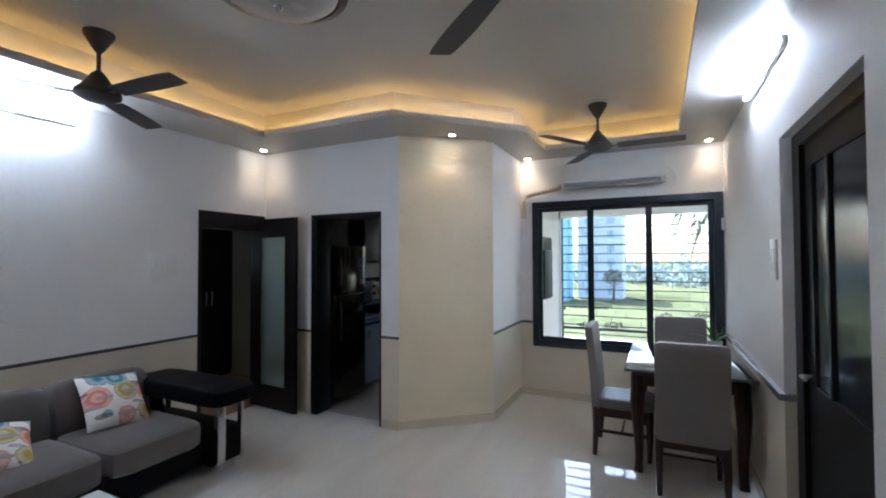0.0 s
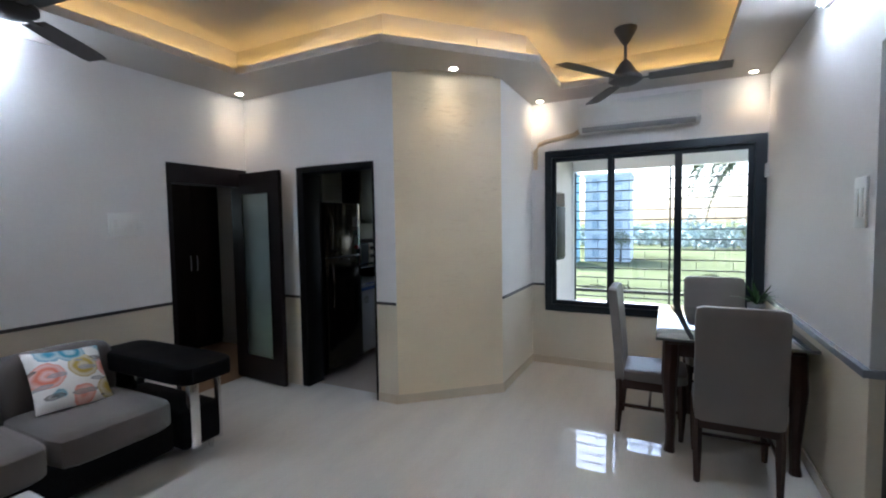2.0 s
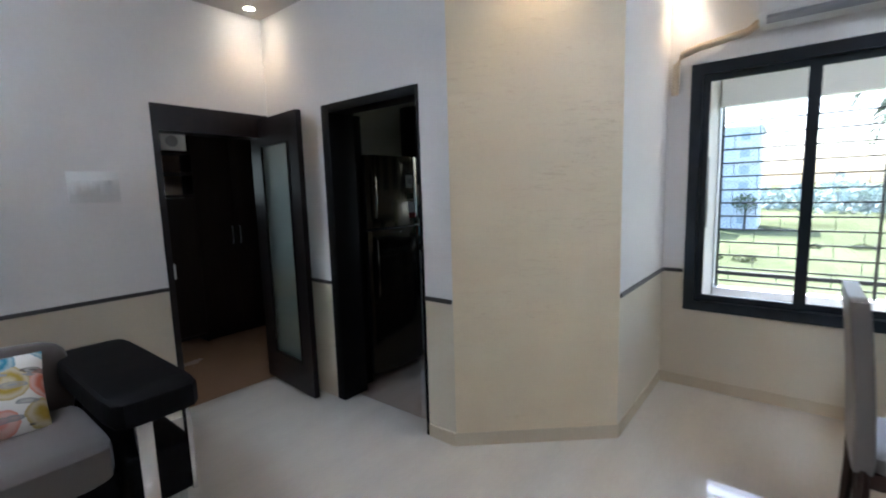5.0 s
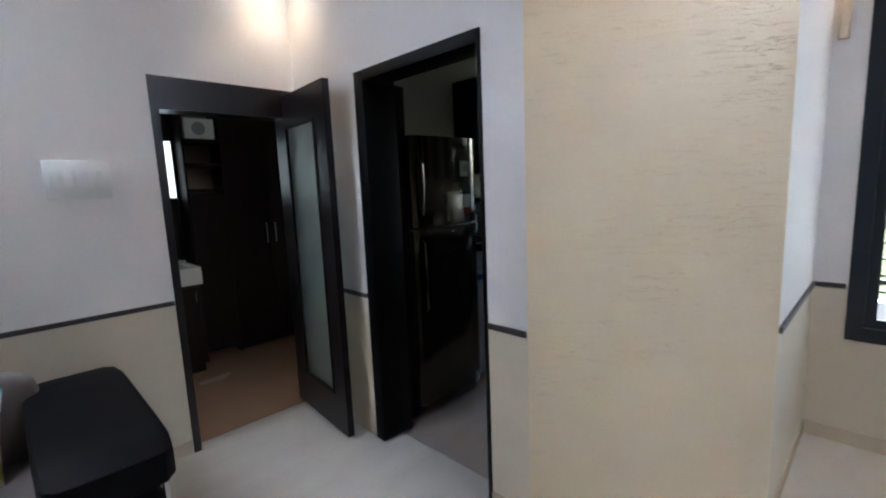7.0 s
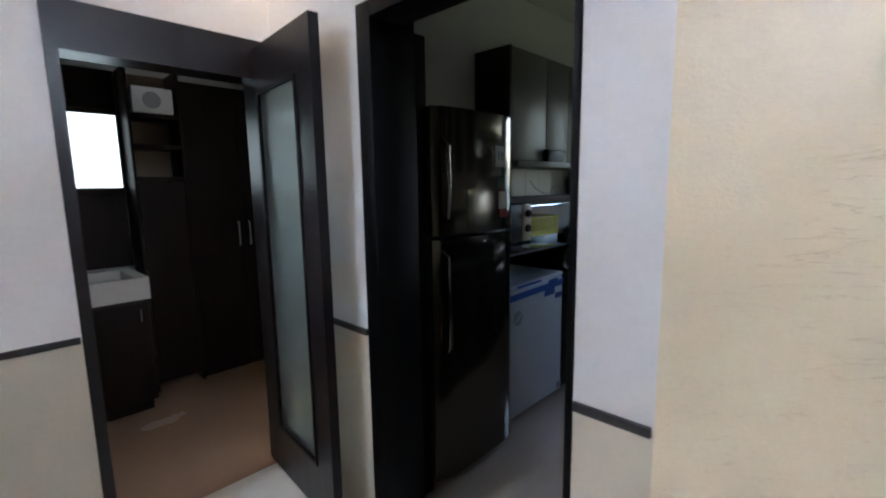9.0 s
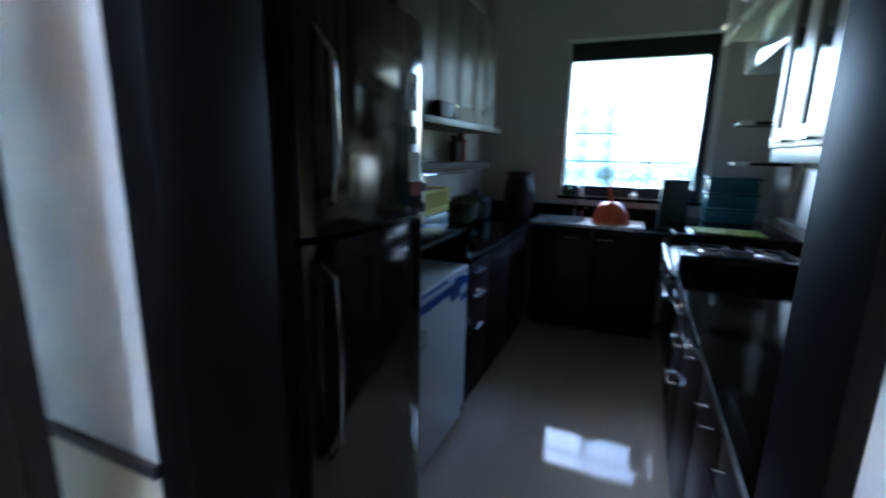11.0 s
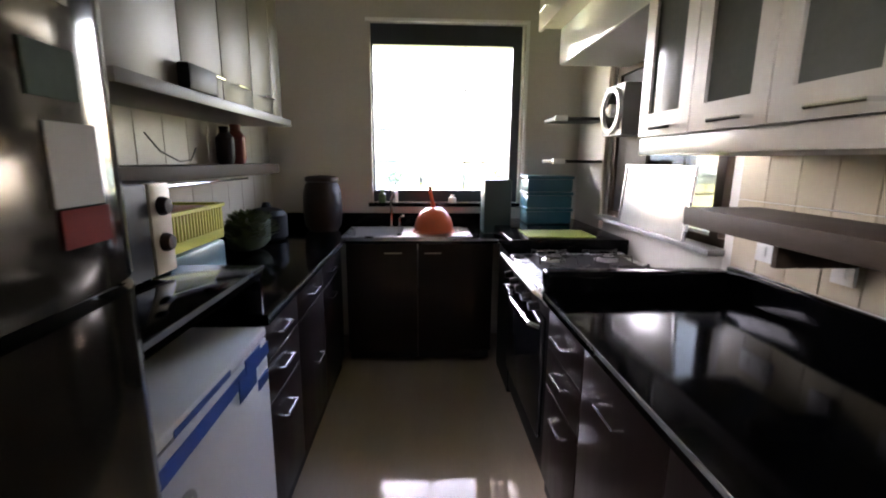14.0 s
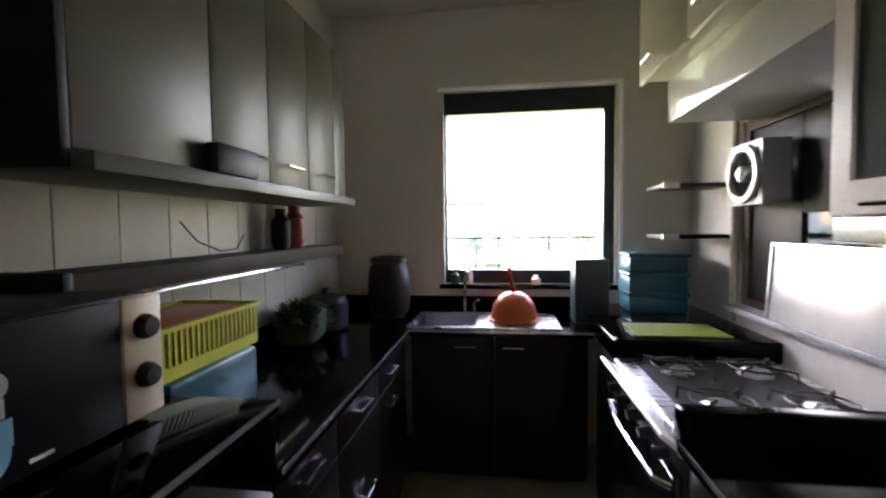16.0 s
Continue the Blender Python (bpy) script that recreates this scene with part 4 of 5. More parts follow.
part("edge", boxes((-2.170, 3.82, 0.869, -2.166, 5.44, 0.8812)), M_edge_gleam, wr, "polished edge, painted pale for the window's gleam")
part("upstand", rbox(KR - 0.022, 4.18, 0.881, KR - 0.001, 5.40, 0.985, 0.003), M_granite, wr)
part("stove_kerb", rbox(-2.165, 5.40, 0.881, KR - 0.001, 5.475, 0.965, 0.012, 3), M_granite, wr, "raised black kerb beside the range")
wc = thing("worktop", (-1.8, 6.7, 0.845), "black granite corner ledge behind the cooking range", "worktop")
part("slab", rbox(-2.135, 6.24, 0.845, KR - 0.001, KN - 0.001, 0.94, 0.012, 3), M_granite, wc)
part("panel", boxes((-2.12, 6.26, 0.0, KR - 0.001, 6.28, 0.844), (-2.12, 6.28, 0, -2.10, 6.66, 0.844)), M_darker, wc)

rs = thing("raised_counter", (-3.44, 4.8, 1.01), "raised black granite shelf above the freezer", "counter")
part("slab", rbox(KL + 0.001, 4.47, 1.012, -3.133, 5.193, 1.045, 0.002), M_granite, rs)
part("edge", boxes((-3.132, 4.47, 1.033, -3.129, 5.193, 1.0462)), M_edge_gleam, rs, "polished edge, painted pale for the window's gleam")
part("end_panel", rbox(KL + 0.001, 5.172, 0.881, -3.14, 5.192, 1.011, 0.001), M_granite, rs)
part("support", rbox(KL + 0.001, 4.47, 0, -3.30, 4.488, 1.011, 0.001), M_darker, rs)

# ---- fridge and freezer ----
fr = thing("refrigerator", (-3.36, 4.13, 0), "tall black steel two-door refrigerator with notes on it", "refrigerator")
part("body", rbox(-3.72, 3.83, 0.04, -3.10, 4.45, 1.76, 0.012), M_darker, fr)


def bowed_door(z0, z1):
    """A door front that curves back at both upright edges."""
    y0, y1, n = 3.828, 4.455, 28
    line = []
    for i in range(n + 1):
        u = 2 * i / n - 1
        line.append((-3.03 + 0.02 * (1 - abs(u) ** 8) + 0.018 * (1 - u * u) - 0.045 * max(0, u) ** 6, y0 + (y1 - y0) * i / n))
    poly = [(-3.034, y0)] + line + [(-3.08, y1), (-3.08, 4.41), (-3.034, 4.405)]
    bm = prism(poly, z0, z1)
    return bm


up = part("freezer_door", bowed_door(1.222, 1.772), M_fridge, fr)
lo = part("fridge_door", bowed_door(0.07, 1.205), M_fridge, fr)
part("door_side", rbox(-3.098, 3.83, 1.224, -3.0345, 4.40, 1.770, 0.004), M_darker, up, "black door edge")
part("door_side", rbox(-3.098, 3.83, 0.072, -3.0345, 4.40, 1.203, 0.004), M_darker, lo, "black door edge")
M_fhandle = mat("dark_steel_handle", (0.14, 0.135, 0.13), 0.15, metal=1.0, var=0.06, bump=0.0)
part("handle", tube([(-3.02, 3.875, 1.27), (-2.975, 3.875, 1.30), (-2.965, 3.875, 1.44), (-2.97, 3.875, 1.60), (-3.02, 3.875, 1.66)], [0.006, 0.008, 0.008, 0.008, 0.006], 8), M_fhandle, up, "bowed dark steel handle")
part("handle", tube([(-3.02, 3.875, 1.16), (-2.975, 3.875, 1.13), (-2.965, 3.875, 0.94), (-2.97, 3.875, 0.72), (-3.02, 3.875, 0.64)], [0.006, 0.008, 0.008, 0.008, 0.006], 8), M_fhandle, lo, "bowed dark steel handle")
part("badge", rbox(-2.993, 4.13, 1.17, -2.989, 4.155, 1.18, 0.001), M_chrome, lo)
for k, (y, z, w, h, mm) in enumerate(((4.27, 1.575, 0.085, 0.10, M_paper), (4.275, 1.455, 0.07, 0.05, M_magnet), (4.29, 1.365, 0.075, 0.085, M_paper), (4.295, 1.30, 0.075, 0.04, M_redm))):
    part("note", moved(boxes((0, -w / 2, -h / 2, 0.002, w / 2, h / 2)), Matrix.Translation((-2.9955, y, z)) @ Matrix.Rotation(radians(4.2), 4, 'Z')), mm, up, "paper note on the door")


def lettering(text, size, m, material, parent):
    cu = bpy.data.curves.new("lettering", 'FONT')
    cu.body, cu.size, cu.extrude = text, size, 0.0006
    cu.align_x, cu.align_y = 'CENTER', 'CENTER'
    tmp = bpy.data.objects.new("lettering", cu)
    me = bpy.data.meshes.new_from_object(tmp)
    bpy.data.objects.remove(tmp)
    me.transform(Matrix.Translation(SITE) @ m)
    me.materials.clear()
    me.materials.append(material)
    ob = new("lettering", me)
    ob.parent = parent
    if parent.type == 'EMPTY':
        ob.matrix_parent_inverse = parent.matrix_basis.inverted()
    return ob


FACE_X = Matrix(((0, 0, 1, 0), (1, 0, 0, 0), (0, 1, 0, 0), (0, 0, 0, 1)))
lettering("10", 0.06, Matrix.Translation((-2.9925, 4.27, 1.575)) @ Matrix.Rotation(radians(4.2), 4, 'Z') @ FACE_X, M_ink, up)

fz = thing("small_freezer", (-3.4, 4.8, 0), "low white freezer with blue tape along its lid", "freezer")
part("body", rbox(-3.70, 4.505, 0.03, -3.145, 5.125, 0.835, 0.006), M_fz, fz)
part("lid", rbox(-3.71, 4.50, 0.837, -3.115, 5.13, 0.866, 0.008), M_fz, fz)
fd = part("door", rbox(-3.144, 4.505, 0.05, -3.115, 5.125, 0.834, 0.006), M_fz, fz)
part("tape", moved(boxes((0, -0.28, -0.022, 0.002, 0.34, 0.018)), Matrix.Translation((-3.1145, 4.79, 0.795)) @ Matrix.Rotation(radians(1.0), 4, 'X')), M_blue, fd, "blue tape")
part("tape", boxes((-3.1142, 4.90, 0.735, -3.1115, 5.02, 0.80)), M_blue, fd, "blue tape")
part("tape", boxes((-3.1142, 4.95, 0.79, -3.1112, 5.06, 0.835)), M_blue, fd, "blue tape")
part("tape", boxes((-3.1142, 5.03, 0.70, -3.1115, 5.11, 0.735)), M_blue, fd, "blue tape")
part("tape", boxes((-3.1147, 4.60, 0.838, -3.1125, 4.86, 0.853)), M_blue, fd, "blue tape")
part("badge", moved(lathe([(0.045, 0), (0.045, 0.002)], 24), Matrix.Translation((-3.1148, 4.61, 0.66)) @ Matrix.Rotation(radians(90), 4, 'Y')), M_greyp, fd, "round grey sticker")
part("badge_mark", moved(boxes((0, -0.03, -0.005, 0.001, 0.03, 0.005)), Matrix.Translation((-3.1125, 4.61, 0.66)) @ Matrix.Rotation(radians(35), 4, 'X')), M_fz, fd)
part("hinge", rbox(-3.114, 5.07, 0.07, -3.108, 5.12, 0.11, 0.002), M_greyp, fd)

# ---- things on the raised counter ----
mw = thing("microwave_oven", (-3.5, 4.86, 1.045), "black microwave oven with a beige control panel", "microwave")
part("body", rbox(-3.72, 4.62, 1.055, -3.37, 5.10, 1.31, 0.01), M_darker, mw)
door = part("door", rbox(-3.369, 4.622, 1.058, -3.348, 5.0, 1.307, 0.006), mat("black_gloss_door", (0.006, 0.006, 0.007), 0.45, var=0.1, bump=0.0, spec=0.06), mw)
pan = part("control_panel", rbox(-3.369, 5.002, 1.058, -3.345, 5.10, 1.307, 0.005), M_beigep, mw, "beige control panel")
for z in (1.245, 1.145):
    part("knob", moved(lathe([(0.026, 0), (0.026, 0.008), (0.02, 0.022), (0.005, 0.024)], 20), Matrix.Translation((-3.345, 5.05, z)) @ Matrix.Rotation(radians(90), 4, 'Y')), M_clay, pan, "brown knob")
for k, (y, z, r) in enumerate(((4.745, 1.205, 0.028), (4.775, 1.215, 0.022), (4.715, 1.20, 0.02))):
    part("sticker", moved(lathe([(r, 0), (r, 0.001)], 20), Matrix.Translation((-3.3475 + 0.0004 * k, y, z)) @ Matrix.Rotation(radians(90), 4, 'Y')), M_paper, door, "white cloud-shaped sticker")
part("sticker", boxes((-3.3476, 4.71, 1.165, -3.3463, 4.79, 1.195)), M_paper, door, "white cloud-shaped sticker")
part("sticker", boxes((-3.3476, 4.70, 1.12, -3.3462, 4.80, 1.162)), M_skyblue, door, "pale blue badge sticker")
part("sticker", moved(lathe([(0.042, 0), (0.042, 0.001)], 24), Matrix.Translation((-3.3474, 4.755, 1.115)) @ Matrix.Rotation(radians(90), 4, 'Y')), M_skyblue, door, "pale blue badge sticker")
part("badge", boxes((-3.3476, 4.82, 1.078, -3.346, 4.86, 1.086)), M_chrome, door)
for x in (-3.68, -3.41):
    for y in (4.66, 5.06):
        part("foot", tube([(x, y, 1.045), (x, y, 1.056)], 0.012, 10), M_darker, mw)

cr = thing("storage_crate", (-3.55, 5.38, 0.88), "dark teal plastic crate on the worktop", "crate")
part("bin", rbox(-3.72, 5.21, 0.88, -3.42, 5.60, 1.06, 0.015), M_teal, cr)
bk = thing("plastic_basket", (-3.57, 5.38, 1.06), "yellow-green slotted plastic basket with rust-red things in it", "basket")
BX0, BX1, BY0, BY1, BZ0, BZ1 = -3.72, -3.43, 5.13, 5.64, 1.062, 1.20
part("floor", rbox(BX0 + 0.01, BY0 + 0.01, BZ0, BX1 - 0.01, BY1 - 0.01, BZ0 + 0.006, 0.002), M_yellow, bk)
part("rim", boxes((BX0, BY0, BZ1 - 0.012, BX1, BY0 + 0.012, BZ1), (BX0, BY1 - 0.012, BZ1 - 0.012, BX1, BY1, BZ1), (BX0, BY0 + 0.012, BZ1 - 0.012, BX0 + 0.012, BY1 - 0.012, BZ1), (BX1 - 0.012, BY0 + 0.012, BZ1 - 0.012, BX1 + 0.006, BY1 - 0.012, BZ1)), M_yellow, bk)
part("band", boxes((BX1 - 0.014, BY0 + 0.01, BZ0, BX1 - 0.008, BY1 - 0.01, BZ0 + 0.035), (BX0 + 0.008, BY0 + 0.01, BZ0, BX0 + 0.014, BY1 - 0.01, BZ1 - 0.013), (BX0 + 0.01, BY0 + 0.008, BZ0, BX1 - 0.01, BY0 + 0.014, BZ1 - 0.013)), M_yellow, bk)
bars("slat", boxes((BX1 - 0.013, 0, BZ0 + 0.03, BX1 - 0.008, 0.009, BZ1 - 0.012)), M_yellow, bk, [(0, BY0 + 0.012 + 0.0215 * i, 0) for i in range(23)])
bars("slat", boxes((0, BY1 - 0.012, BZ0 + 0.005, 0.009, BY1 - 0.007, BZ1 - 0.012)), M_yellow, bk, [(BX0 + 0.015 + 0.0215 * i, 0, 0) for i in range(13)])
solid("lunch_box", rbox(-3.70, 5.15, 1.069, -3.452, 5.60, 1.195, 0.02), M_rust, "rust-red plastic box lying in the basket", "box")

# ---- upper cabinets, left ----
uc = thing("wall_cabinet", (-3.6, 5.8, 1.6), "grey-cream wall cabinet run with dark end and steel handles", "cabinet")
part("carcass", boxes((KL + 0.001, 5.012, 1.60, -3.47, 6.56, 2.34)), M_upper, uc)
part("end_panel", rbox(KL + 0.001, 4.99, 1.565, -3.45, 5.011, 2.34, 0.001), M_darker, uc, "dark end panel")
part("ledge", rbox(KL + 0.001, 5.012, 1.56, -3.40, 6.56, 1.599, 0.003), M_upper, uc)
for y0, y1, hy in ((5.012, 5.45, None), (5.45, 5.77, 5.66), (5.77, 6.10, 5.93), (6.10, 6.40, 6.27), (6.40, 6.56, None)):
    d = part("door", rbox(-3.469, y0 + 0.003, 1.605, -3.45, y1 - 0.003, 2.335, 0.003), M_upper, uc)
    if hy:
        pull(d, "y", (-3.45, hy, 1.685, 0.028), 0.13)
solid("black_box", rbox(-3.448, 5.40, 1.60, -3.402, 5.62, 1.69, 0.012), M_darker, "small black case standing on the cabinet ledge", "case")

shl = thing("wall_shelf", (-3.65, 5.95, 1.27), "grey-brown wooden wall shelf with a hanging rail", "shelf")
part("board", rbox(KL + 0.016, 5.10, 1.285, -3.56, 6.80, 1.345, 0.004), M_shelfw, shl)
part("rail", tube([(-3.58, 5.35, 1.27), (-3.58, 6.30, 1.27)], 0.006, 8), M_chrome, shl, "steel rail")
part("end_block", rbox(KL + 0.016, 5.075, 1.28, -3.555, 5.099, 1.35, 0.002), M_darker, shl)
for k, (y, h, r) in enumerate(((6.22, 0.19, 0.045), (6.36, 0.21, 0.05))):
    solid("jar", lathe([(r * 0.8, 0), (r, 0.03), (r, h * 0.7), (r * 0.55, h * 0.85), (r * 0.6, h)], 20, (-3.65, y, 1.345)), M_red if k else M_clay, "dark red lacquered jar on the wall shelf", "jar", "jars on the shelf")
solid("wire_hook", tube([(-3.70, 5.62, 1.47), (-3.68, 5.68, 1.40), (-3.66, 5.78, 1.36), (-3.66, 5.88, 1.365), (-3.67, 5.95, 1.42)], 0.003, 6), M_iron, "bent black wire lying on the wall shelf", "wire")

# corner of the worktop, left
solid("water_jar", lathe([(0.10, 0), (0.125, 0.04), (0.135, 0.14), (0.13, 0.26), (0.115, 0.32), (0.10, 0.34), (0.115, 0.345), (0.115, 0.37), (0.09, 0.38), (0.02, 0.385)], 28, (-3.33, 6.98, 0.88)), M_clay, "brown round water jar with a lid on the worktop", "jar")
solid("pressure_cooker", lathe([(0.10, 0), (0.12, 0.02), (0.12, 0.15), (0.10, 0.18), (0.03, 0.20), (0.02, 0.23)], 28, (-3.60, 6.62, 0.88)), M_darker, "dark metal cooker on the worktop", "cooker")
veg = thing("vegetable_bag", (-3.58, 6.25, 0.88), "open bag of yellow-green leafy vegetables on the worktop", "vegetables")
M_veg = mat("yellow_green_leaf", (0.035, 0.045, 0.008), 0.7, var=0.4, scale=25, bump=0.1)
rv = random.Random(12)
hb = superbox(-3.70, 6.14, 0.88, -3.48, 6.40, 1.06, 2.6, 7)
for v in hb.verts:
    k = noise.noise(v.co * 9.0)
    v.co += Vector((0.03 * k, 0.03 * noise.noise(v.co * 7.0 + Vector((5, 1, 2))), 0.03 * k if v.co.z > 0.9 else 0))
part("bag", hb, M_veg, veg)
lv = bmesh.new()
for i in range(240):
    a, b = rv.uniform(0, 6.283), rv.uniform(-0.1, 1.45)
    o = Vector((-3.58 + 0.10 * math.cos(a) * math.cos(b), 6.27 + 0.13 * math.sin(a) * math.cos(b), 0.96 + 0.10 * math.sin(b)))
    d = Vector((math.cos(a), math.sin(a), rv.uniform(0.2, 1.0))).normalized()
    sd = d.cross(Vector((0, 0, 1))).normalized() * 0.018
    lv.faces.new([lv.verts.new(q) for q in (o, o + d * 0.03 + sd, o + d * 0.07, o + d * 0.03 - sd)])
part("leaves", lv, mat("wilted_leaf", (0.06, 0.075, 0.012), 0.6, var=0.4, scale=30, bump=0.0), veg)

# ---- sink, window, things at the back ----
sk = thing("sink", (-2.73, 6.87, 0.88), "steel sink with bowl and drainboard in the granite", "sink")
skb = bmesh.new()
for d in ((-3.15, 6.66, 0.881, -2.30, 6.685, 0.888), (-3.15, 7.07, 0.881, -2.30, 7.095, 0.888), (-3.15, 6.685, 0.881, -3.125, 7.07, 0.888), (-2.325, 6.685, 0.881, -2.30, 7.07, 0.888), (-2.76, 6.685, 0.881, -2.72, 7.07, 0.888)):
    box(skb, *d)
part("rim", skb, M_steel, sk)
part("bowl", boxes((-3.124, 6.686, 0.70, -2.761, 7.069, 0.708), (-3.124, 6.686, 0.708, -3.118, 7.069, 0.8805), (-2.767, 6.686, 0.708, -2.761, 7.069, 0.8805), (-3.118, 6.686, 0.708, -2.767, 6.692, 0.8805), (-3.118, 7.063, 0.708, -2.767, 7.069, 0.8805)), M_steel, sk, "deep steel bowl")
part("drain", lathe([(0.04, 0), (0.04, 0.004), (0.028, 0.002)], 20, (-2.94, 6.88, 0.708)), M_chrome, sk)
part("drainboard", boxes((-2.719, 6.686, 0.8805, -2.326, 7.069, 0.885)), M_steel, sk)
bars("rib", boxes((-0.004, 6.70, 0.885, 0.004, 7.05, 0.889)), M_steel, sk, [(-2.69 + 0.045 * i, 0, 0) for i in range(8)])
tp = thing("tap", (-2.86, 7.12, 0.88), "curved chrome kitchen tap behind the sink", "tap")
part("spout", tube([(-2.86, 7.13, 0.88), (-2.86, 7.13, 1.08), (-2.85, 7.11, 1.15), (-2.84, 7.05, 1.18), (-2.83, 6.98, 1.15), (-2.83, 6.97, 1.11)], 0.011, 10), M_chrome, tp)
part("lever", tube([(-2.80, 7.13, 0.88), (-2.80, 7.13, 0.95), (-2.77, 7.10, 0.97)], 0.009, 8), M_chrome, tp)

col = thing("colander", (-2.55, 6.86, 0.889), "orange plastic colander standing on its rim", "colander")
part("bowl", lathe([(0.135, 0), (0.13, 0.05), (0.115, 0.10), (0.085, 0.145), (0.05, 0.165), (0.01, 0.17)], 32, (-2.55, 6.86, 0.889)), M_orange, col)
part("rim", lathe([(0.135, 0), (0.145, 0.004), (0.145, 0.012), (0.134, 0.014)], 32, (-2.55, 6.86, 0.889), caps=False), M_orange, col)
part("handle", tube([(-2.55, 6.86, 1.05), (-2.56, 6.86, 1.10), (-2.575, 6.86, 1.16), (-2.575, 6.86, 1.20)], [0.016, 0.012, 0.012, 0.015], 10), M_orange, col)

solid("tin_canister", rbox(-2.21, 6.82, 0.881, -2.02, 7.0, 1.25, 0.012), M_dgreen, "tall dark green square tin on the counter", "canister")
for k, z in enumerate((0.94, 1.052, 1.164)):
    t = thing("stacking_box", (-1.74, 6.99, z), "teal see-through plastic box in a stack", "box", "stacked teal boxes")
    part("tub", rbox(-1.90, 6.88, z, -1.58, 7.10, z + 0.088, 0.012), M_teal, t)
    part("lid", rbox(-1.907, 6.873, z + 0.0885, -1.573, 7.107, z + 0.111, 0.006), M_teal, t)
solid("place_mat", rbox(-2.02, 6.30, 0.941, -1.62, 6.56, 0.949, 0.003), M_green, "green rubber mat on the granite ledge", "mat")

w2 = thing("window_2", (-2.45, 7.28, 1.06), "kitchen window with dark frame and iron bars", "window", kind="structure")
part("window_frame", boxes((-3.0, 7.25, 1.06, -1.90, 7.33, 1.15), (-3.0, 7.25, 2.19, -1.90, 7.33, 2.33), (-3.0, 7.25, 1.15, -2.985, 7.33, 2.19), (-1.965, 7.25, 1.15, -1.90, 7.33, 2.19)), M_winframe, w2)
part("window_trim", boxes((-3.03, KN - 0.014, 2.33, -1.86, KN - 0.001, 2.352), (-1.882, KN - 0.014, 1.02, -1.86, KN - 0.001, 2.33)), M_white, w2, "white surround")
part("window_sill", rbox(-3.03, 7.15, 1.03, -1.89, 7.25, 1.059, 0.003), M_granite, w2)
bars("bar", boxes((-0.006, 7.35, 1.06, 0.006, 7.37, 2.33)), M_iron, w2, [(-2.64, 0, 0), (-2.30, 0, 0)])
bars("bar", boxes((-3.0, 7.352, -0.006, -1.90, 7.364, 0.006)), M_iron, w2, [(0, 0, 1.36), (0, 0, 1.60), (0, 0, 1.90)])
for k, (x, h, r, mm) in enumerate(((-2.93, 0.10, 0.028, M_leaf), (-2.83, 0.13, 0.02, M_plastic), (-2.40, 0.06, 0.03, M_plastic))):
    solid("bottle", lathe([(r * 0.9, 0), (r, 0.01), (r, h * 0.6), (r * 0.45, h * 0.75), (r * 0.45, h), (r * 0.3, h)], 16, (x, 7.19, 1.06)), mm, "small bottle on the kitchen window sill", "bottle", "sill bottles")
shade = thing("sunshade", (-2.45, 7.41, 2.42), "grey concrete sunshade over the kitchen window", "sunshade", kind="structure")
part("slab", rbox(-4.1, 7.401, 2.42, -1.6, 8.25, 2.50, 0.01), mat("grey_concrete", (0.22, 0.22, 0.21), 0.9, var=0.15, scale=3, bump=0.1), shade)

# ---- cooking range ----
st = thing("cooking_range", (-1.83, 5.86, 0), "steel four-burner cooking range with a dark oven", "cooker")
SX0, SX1, SY0, SY1 = -2.12, -1.50, 5.48, 6.235
part("body", rbox(SX0, SY0, 0.05, SX1, SY1, 0.80, 0.006), M_darker, st)
part("hob", rbox(SX0 - 0.02, SY0, 0.801, SX1, SY1, 0.865, 0.012, 3), M_steel, st, "steel hob")
part("front_strip", moved(rbox(-0.008, SY0 + 0.005, -0.05, 0.008, SY1 - 0.005, 0.05, 0.006), Matrix.Translation((SX0 - 0.034, 0, 0.838)) @ Matrix.Rotation(radians(-52), 4, 'Y')), mat("satin_strip", (0.72, 0.71, 0.69), 0.38, metal=0.7, var=0.04, bump=0.0), st, "bright control strip")
for i in range(5):
    y = SY0 + 0.10 + 0.135 * i
    part("knob", tube([(SX0 - 0.02, y, 0.775), (SX0 - 0.065, y, 0.77)], [0.02, 0.017], 14), M_darker, st)
part("oven_door", rbox(SX0 - 0.022, SY0 + 0.03, 0.20, SX0 - 0.001, SY1 - 0.03, 0.74, 0.006), mat("black_oven_glass", (0.01, 0.01, 0.012), 0.08, var=0.1, bump=0), st, "black glass oven door")
part("oven_handle", tube([(SX0 - 0.02, SY0 + 0.07, 0.69), (SX0 - 0.06, SY0 + 0.09, 0.70), (SX0 - 0.075, (SY0 + SY1) / 2, 0.71), (SX0 - 0.06, SY1 - 0.09, 0.70), (SX0 - 0.02, SY1 - 0.07, 0.69)], 0.012, 10), M_chrome, st, "curved chrome handle")
part("hob_well", boxes((SX0 + 0.05, SY0 + 0.05, 0.8655, SX1 - 0.05, SY1 - 0.05, 0.868)), M_darker, st)
